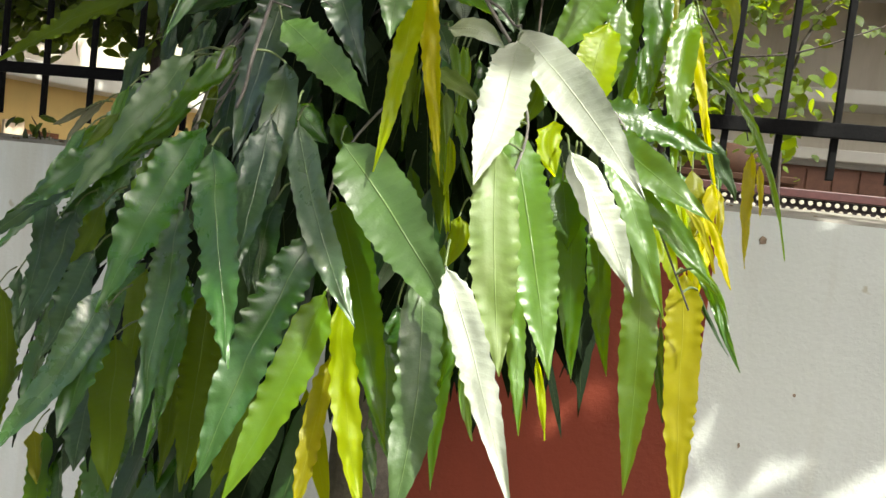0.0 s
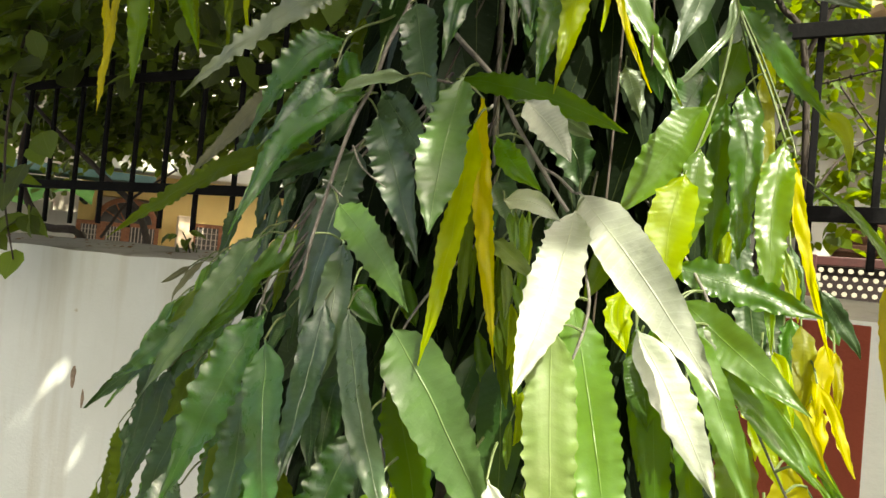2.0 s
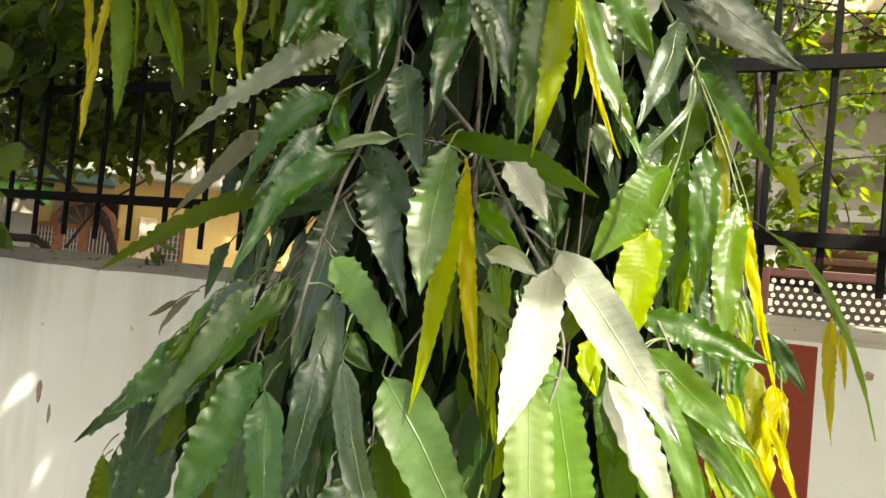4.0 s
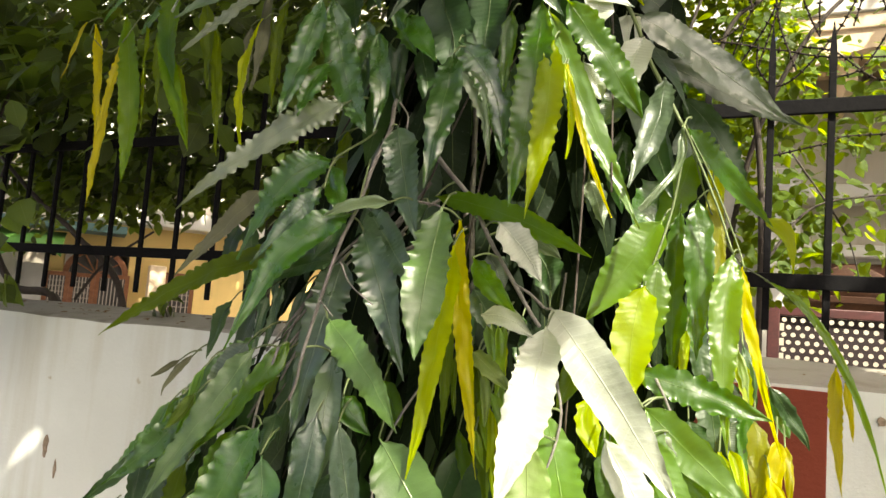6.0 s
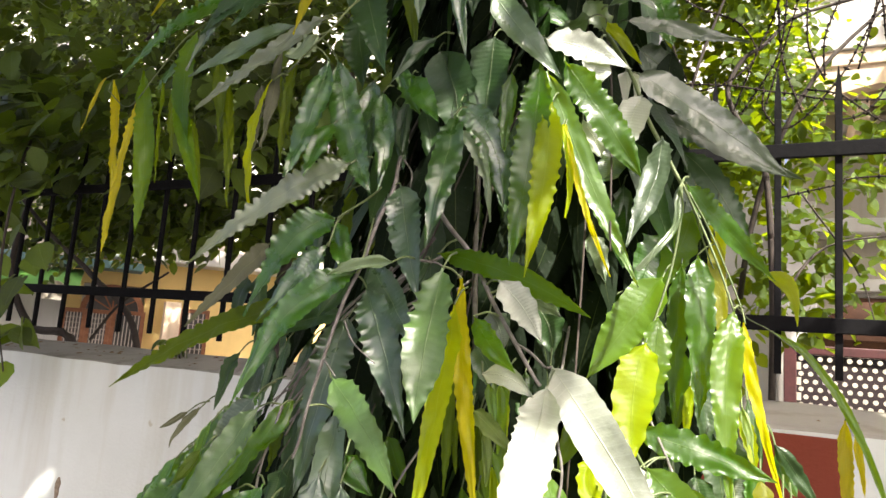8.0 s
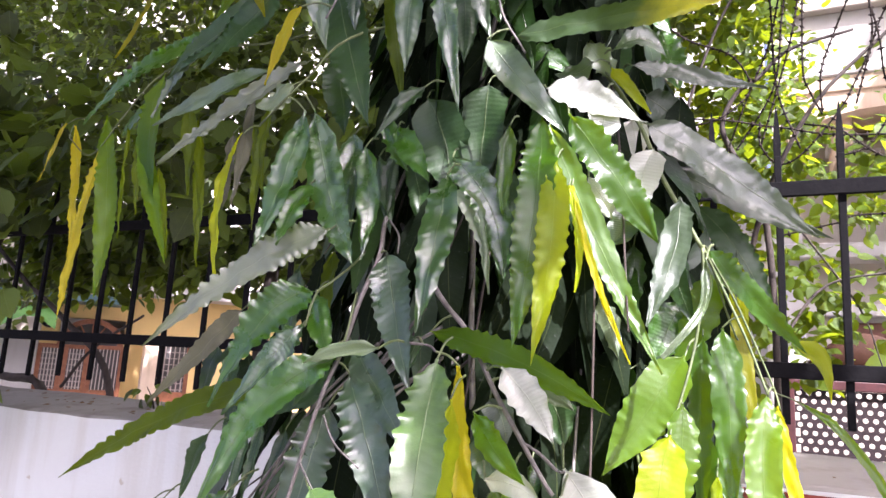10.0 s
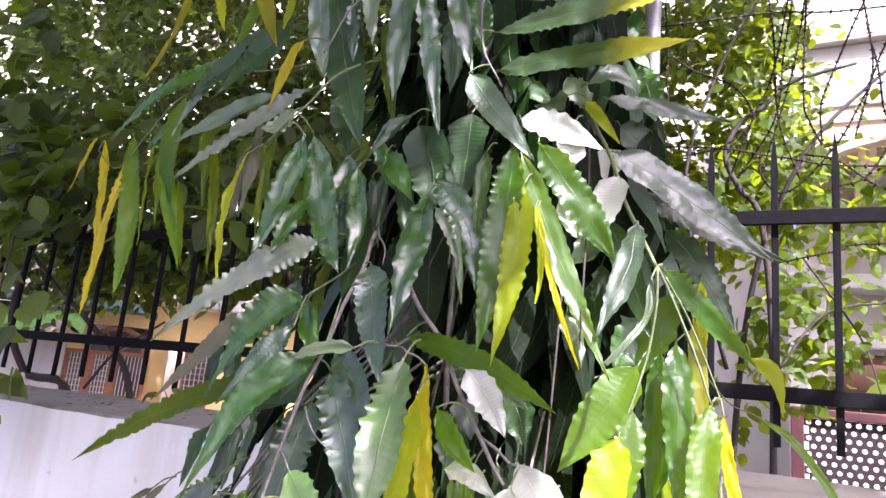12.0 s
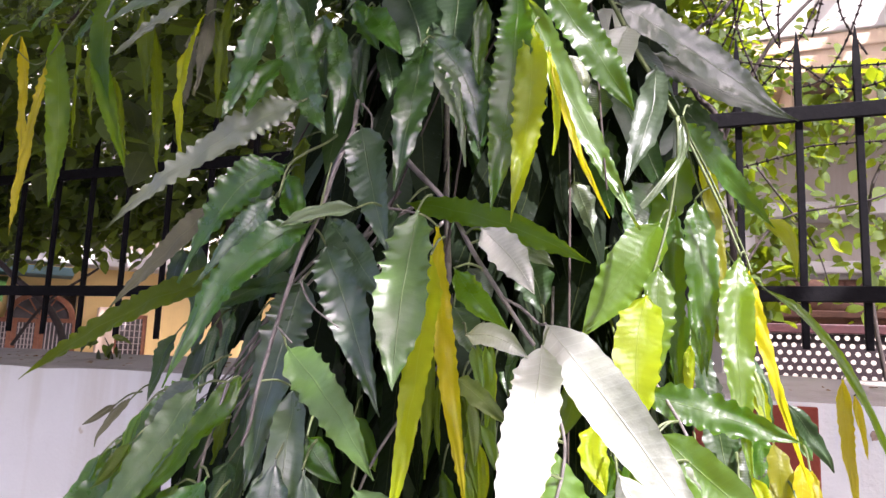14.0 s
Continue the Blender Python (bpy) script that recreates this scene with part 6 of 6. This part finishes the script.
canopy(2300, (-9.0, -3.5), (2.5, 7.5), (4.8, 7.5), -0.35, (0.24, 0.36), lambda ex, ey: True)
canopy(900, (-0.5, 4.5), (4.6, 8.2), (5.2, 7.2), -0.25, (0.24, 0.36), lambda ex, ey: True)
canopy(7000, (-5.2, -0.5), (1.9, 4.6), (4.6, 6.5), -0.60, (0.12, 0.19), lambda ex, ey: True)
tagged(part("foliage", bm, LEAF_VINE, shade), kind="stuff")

# ---- dry leaves lying on the wall top ----
litter = bmesh.new()
uv = litter.loops.layers.uv.verify()
rd = random.Random(15)
for i in range(110):
    x, y = rd.uniform(-2.4, -0.3) if i < 85 else rd.uniform(0.4, 1.3), rd.uniform(1.63, 1.84)
    z = WALL_TOP + 0.012 + (y - 1.612) * 0.108 - 0.022 * min(1, max(0, (-0.2 - x) / 1.0))
    round_leaf(litter, Vector((x, y, z)), rd.uniform(0.008, 0.024), rd, uv)
for v in litter.verts:
    ground_z = WALL_TOP + 0.007 + (v.co.y - 1.612) * 0.108 - 0.022 * min(1, max(0, (-0.2 - v.co.x) / 1.0))
    v.co.z = ground_z + 0.35 * abs(v.co.z - ground_z)
tagged(link_mesh("leaf_litter", litter, DRY), "dry brown leaf scraps on the wall top", "leaves", kind="stuff")

# ---- the yellow house across the yard ----
WAY = Vector((-0.7956, 0.6058, 0))
RIGHT = Vector((0.6058, 0.7956, 0))
FRONT = Vector((0.4, 0.28, 0)) + WAY * 8.5
HM = Matrix(((RIGHT.x, WAY.x, 0, FRONT.x), (RIGHT.y, WAY.y, 0, FRONT.y), (0, 0, 1, 0), (0, 0, 0, 1)))
house = thing("yellow_house", "yellow plastered house with arched wooden door", "house")
house.matrix_world = HM
for lo, hi in (((-0.45, 0, 0), (-0.28, 0.25, 2.42)), ((0.38, 0, 0), (0.77, 0.25, 2.42)), ((1.12, 0, 0), (3.6, 0.25, 2.42)), ((-0.28, 0, 2.13), (0.38, 0.25, 2.42)),
               ((0.77, 0, 1.92), (1.12, 0.25, 2.42)), ((0.77, 0, 0), (1.12, 0.25, 0.9))):
    part("wall", boxed(lo, hi), YELLOW, house)
part("wall", boxed((-0.45, -0.4, 2.42), (3.6, 3.0, 2.62), 0.02), HOUSE_WHITE, house, "pale roof slab")
part("wall", boxed((-3.4, 0.05, 0), (-0.72, 0.3, 2.0), 0.01), HOUSE_WHITE, house, "white side wall")
part("pillar", boxed((-0.72, -0.15, 0), (-0.45, 0.1, 1.90), 0.01), GREYSTONE, house, "grey gate pillar")
part("pillar", boxed((0.58, -0.35, 0), (0.76, -0.1, 1.98), 0.012), PEACH, house, "tan porch pillar")
part("wall", boxed((-4.5, 0.6, 0), (4.5, 1.0, 3.4), 0.01), CREAM, house, "cream back wall")
# arched fanlight
bm = bmesh.new()
for r0, r1, y0, y1 in ((0.27, 0.33, -0.06, 0.02),):
    ring = []
    for k in range(17):
        a = math.pi * k / 16
        ring.append([bm.verts.new((0.05 + r * math.cos(a), y, 1.83 + 0.9 * r * math.sin(a))) for r, y in ((r0, y0), (r1, y0), (r1, y1), (r0, y1))])
    for u, w in zip(ring, ring[1:]):
        for j in range(4):
            bm.faces.new((u[j], u[(j + 1) % 4], w[(j + 1) % 4], w[j]))
arch = part("fanlight", bm, WOOD, house, "arched wooden fanlight")
for k in range(1, 6):
    a = math.pi * k / 6
    part("glazing_bar", boxed((-0.008, -0.03, 0), (0.008, -0.01, 0.27), 0, Matrix.Translation((0.05, 0, 1.83)) @ Matrix.Rotation(math.pi / 2 - a, 4, "Y")), WOOD, arch)
bm = bmesh.new()
vs = [bm.verts.new((0.05 + 0.29 * math.cos(math.pi * k / 12), 0.0, 1.83 + 0.26 * math.sin(math.pi * k / 12))) for k in range(13)]
bm.faces.new(vs)
part("pane", bm, DARK_GLASS, arch)


def panel_door(x0, x1, z0, z1, y, lattice):
    """A framed leaf with a glazed or barred light in it."""
    w = 0.045
    bm = bmesh.new()
    for lo, hi in (((x0, y, z0), (x0 + w, y + 0.04, z1)), ((x1 - w, y, z0), (x1, y + 0.04, z1)), ((x0 + w, y, z1 - w), (x1 - w, y + 0.04, z1)), ((x0 + w, y, z0), (x1 - w, y + 0.04, z0 + 1.0))):
        box(bm, lo, hi, 0.004)
    door = part("door", bm, WOOD, house, "red-brown wooden door leaf")
    part("pane", boxed((x0 + w, y + 0.025, z0 + 1.0), (x1 - w, y + 0.03, z1 - w)), DARK_GLASS, door)
    n = 5 if lattice else 7
    for i in range(n):
        cx = x0 + w + (x1 - x0 - 2 * w) * (i + 0.5) / n
        part("grille_bar", boxed((cx - 0.006, y + 0.004, z0 + 1.0), (cx + 0.006, y + 0.016, z1 - w)), WHITE_BAR, door, "white painted bar")
    if lattice:
        for j in range(7):
            cz = z0 + 1.02 + (z1 - w - z0 - 1.02) * j / 7
            part("grille_bar", boxed((x0 + w, y + 0.004, cz), (x1 - w, y + 0.014, cz + 0.008)), WHITE_BAR, door)


panel_door(-0.45, -0.20, 0.35, 1.83, -0.08, True)
panel_door(-0.20, 0.05, 0.35, 1.83, -0.08, True)
panel_door(0.05, 0.40, 0.35, 1.84, -0.06, False)
panel_door(0.77, 1.12, 0.35, 1.92, 0.02, True)
awning = thing("awning", "green cloth awning with teal sheet edge", "awning")
awning.matrix_world = HM
bm = bmesh.new()
rows = []
for i in range(25):
    x = -2.6 + 2.32 * i / 24
    rows.append([bm.verts.new((x, y, z - 0.03 * math.sin(i * 0.8) * k)) for k, (y, z) in enumerate(((-0.1, 2.26), (-0.5, 2.18), (-0.9, 2.04 - 0.02 * math.sin(i)), (-0.92, 1.99)))])
for a, c in zip(rows, rows[1:]):
    for j in range(3):
        bm.faces.new((a[j], c[j], c[j + 1], a[j + 1]))
part("cloth", bm, GREEN_TARP, awning, "green cloth", True)
part("edge", boxed((-2.3, -0.6, 2.27), (0.3, -0.1, 2.36), 0.01), TEAL, awning, "teal sheet")
part("bracket", boxed((-2.55, -0.9, 2.0), (-2.5, 0.05, 2.04), 0.005), BLACK_IRON, awning)
part("bracket", boxed((-0.40, -0.9, 2.0), (-0.36, 0.05, 2.04), 0.005), BLACK_IRON, awning)

# ---- the cream house behind the creeper ----
GM = Matrix.Translation((0.4 + 0.62, 0.28 + 6.47, 0))
villa = thing("villa", "cream and white house with projecting balcony", "house")
villa.matrix_world = GM
bm = bmesh.new()
box(bm, (-0.42, 0.0, 0), (6, 0.3, 6.5))
part("wall", bm, CREAM, villa)
# Raised far up as a white backing that covers blue sky in the gaps.
part("wall", boxed((-5.0, 1.2, 0), (-0.42, 1.5, 8.6), 0.01), HOUSE_WHITE, villa, "white rear wall raised behind the creeper")
part("column", boxed((-0.50, -0.25, 0), (-0.22, 0.0, 3.15), 0.015), HOUSE_WHITE, villa, "white column")
part("ledge", boxed((-0.55, -0.35, 2.86), (6, 0.0, 2.98), 0.01), HOUSE_WHITE, villa, "white ledge")
part("ledge", boxed((-0.5, -0.22, 2.40), (6, 0.0, 2.50), 0.01), HOUSE_WHITE, villa, "white ledge")
part("wall", boxed((-0.42, -0.06, 1.2), (6, -0.002, 2.40), 0.005), CREAM, villa, "cream dado")
part("ledge", boxed((0.0, -0.20, 3.80), (6, 0.0, 3.88), 0.01), HOUSE_WHITE, villa, "white ledge")
balcony = part("balcony", boxed((-0.36, -1.1, 4.10), (6, -0.95, 4.60), 0.012), HOUSE_WHITE, villa, "white balcony parapet")
part("coping", boxed((-0.42, -1.17, 4.60), (6, -0.90, 4.70), 0.012), CREAM, balcony)
part("upper_wall", boxed((-0.34, -1.04, 4.70), (6, -0.90, 5.60), 0.012), HOUSE_WHITE, balcony)
part("slab", boxed((-0.34, -1.08, 3.98), (6, 0.0, 4.10), 0.01), PEACH, balcony, "peach balcony slab")


def arch_front(x0, x1, z0, rise, z1):
    """A beam front whose underside is a shallow arch."""
    bm = bmesh.new()
    rows = []
    for i in range(17):
        u = i / 16
        x, z = x0 + (x1 - x0) * u, z0 + rise * math.sin(math.pi * u) ** 0.6
        rows.append([bm.verts.new(q) for q in ((x, -1.06, z), (x, -1.06, z1), (x, -0.92, z1), (x, -0.92, z))])
    for a, c in zip(rows, rows[1:]):
        for j in range(4):
            bm.faces.new((a[j], a[(j + 1) % 4], c[(j + 1) % 4], c[j]))
    bm.faces.new(rows[0][::-1])
    bm.faces.new(rows[-1])
    bmesh.ops.recalc_face_normals(bm, faces=bm.faces)
    return bm


for k in range(4):
    part("arch", arch_front(-0.34 + 1.3 * k, 0.90 + 1.3 * k, 3.62, 0.22, 3.98), PEACH, balcony, "peach arched beam")
for x in (0.06, 0.55, 1.4, 1.9, 2.7):
    part("bracket", boxed((x - 0.035, -0.90, 3.62), (x + 0.035, 0.0, 3.98), 0.01), PEACH, balcony, "peach bracket")
window = part("window", boxed((0.02, -0.062, 1.98), (2.6, -0.03, 2.36), 0.004), RUSTBROWN, villa, "rust brown shutter panel")
for i in range(12):
    part("slat", boxed((0.05 + i * 0.21, -0.075, 2.0), (0.24 + i * 0.21, -0.06, 2.34), 0.004), RUSTBROWN, window)
part("lintel", boxed((-0.02, -0.11, 2.36), (2.64, -0.06, 2.40), 0.004), GREYSTONE, window)

# ---- a pale house far behind the creeper, enlarged so that its gaps show white instead of blue sky ----
NM = Matrix.Translation((-9.0, 10.5, 0)) @ Matrix.Rotation(radians(14), 4, "Z")
far_house = thing("backdrop_house", "white plastered house added to whiten the creeper gaps", "house")
far_house.matrix_world = NM
part("wall", boxed((-15, 0, 0), (7.4, 5, 13.0), 0.02), HOUSE_WHITE, far_house)
part("ledge", boxed((-15.2, -0.45, 5.9), (7.6, 0.0, 6.05), 0.02), HOUSE_WHITE, far_house)
part("parapet", boxed((-15.1, -0.12, 13.0), (7.5, 0.12, 13.7), 0.02), CREAM, far_house)
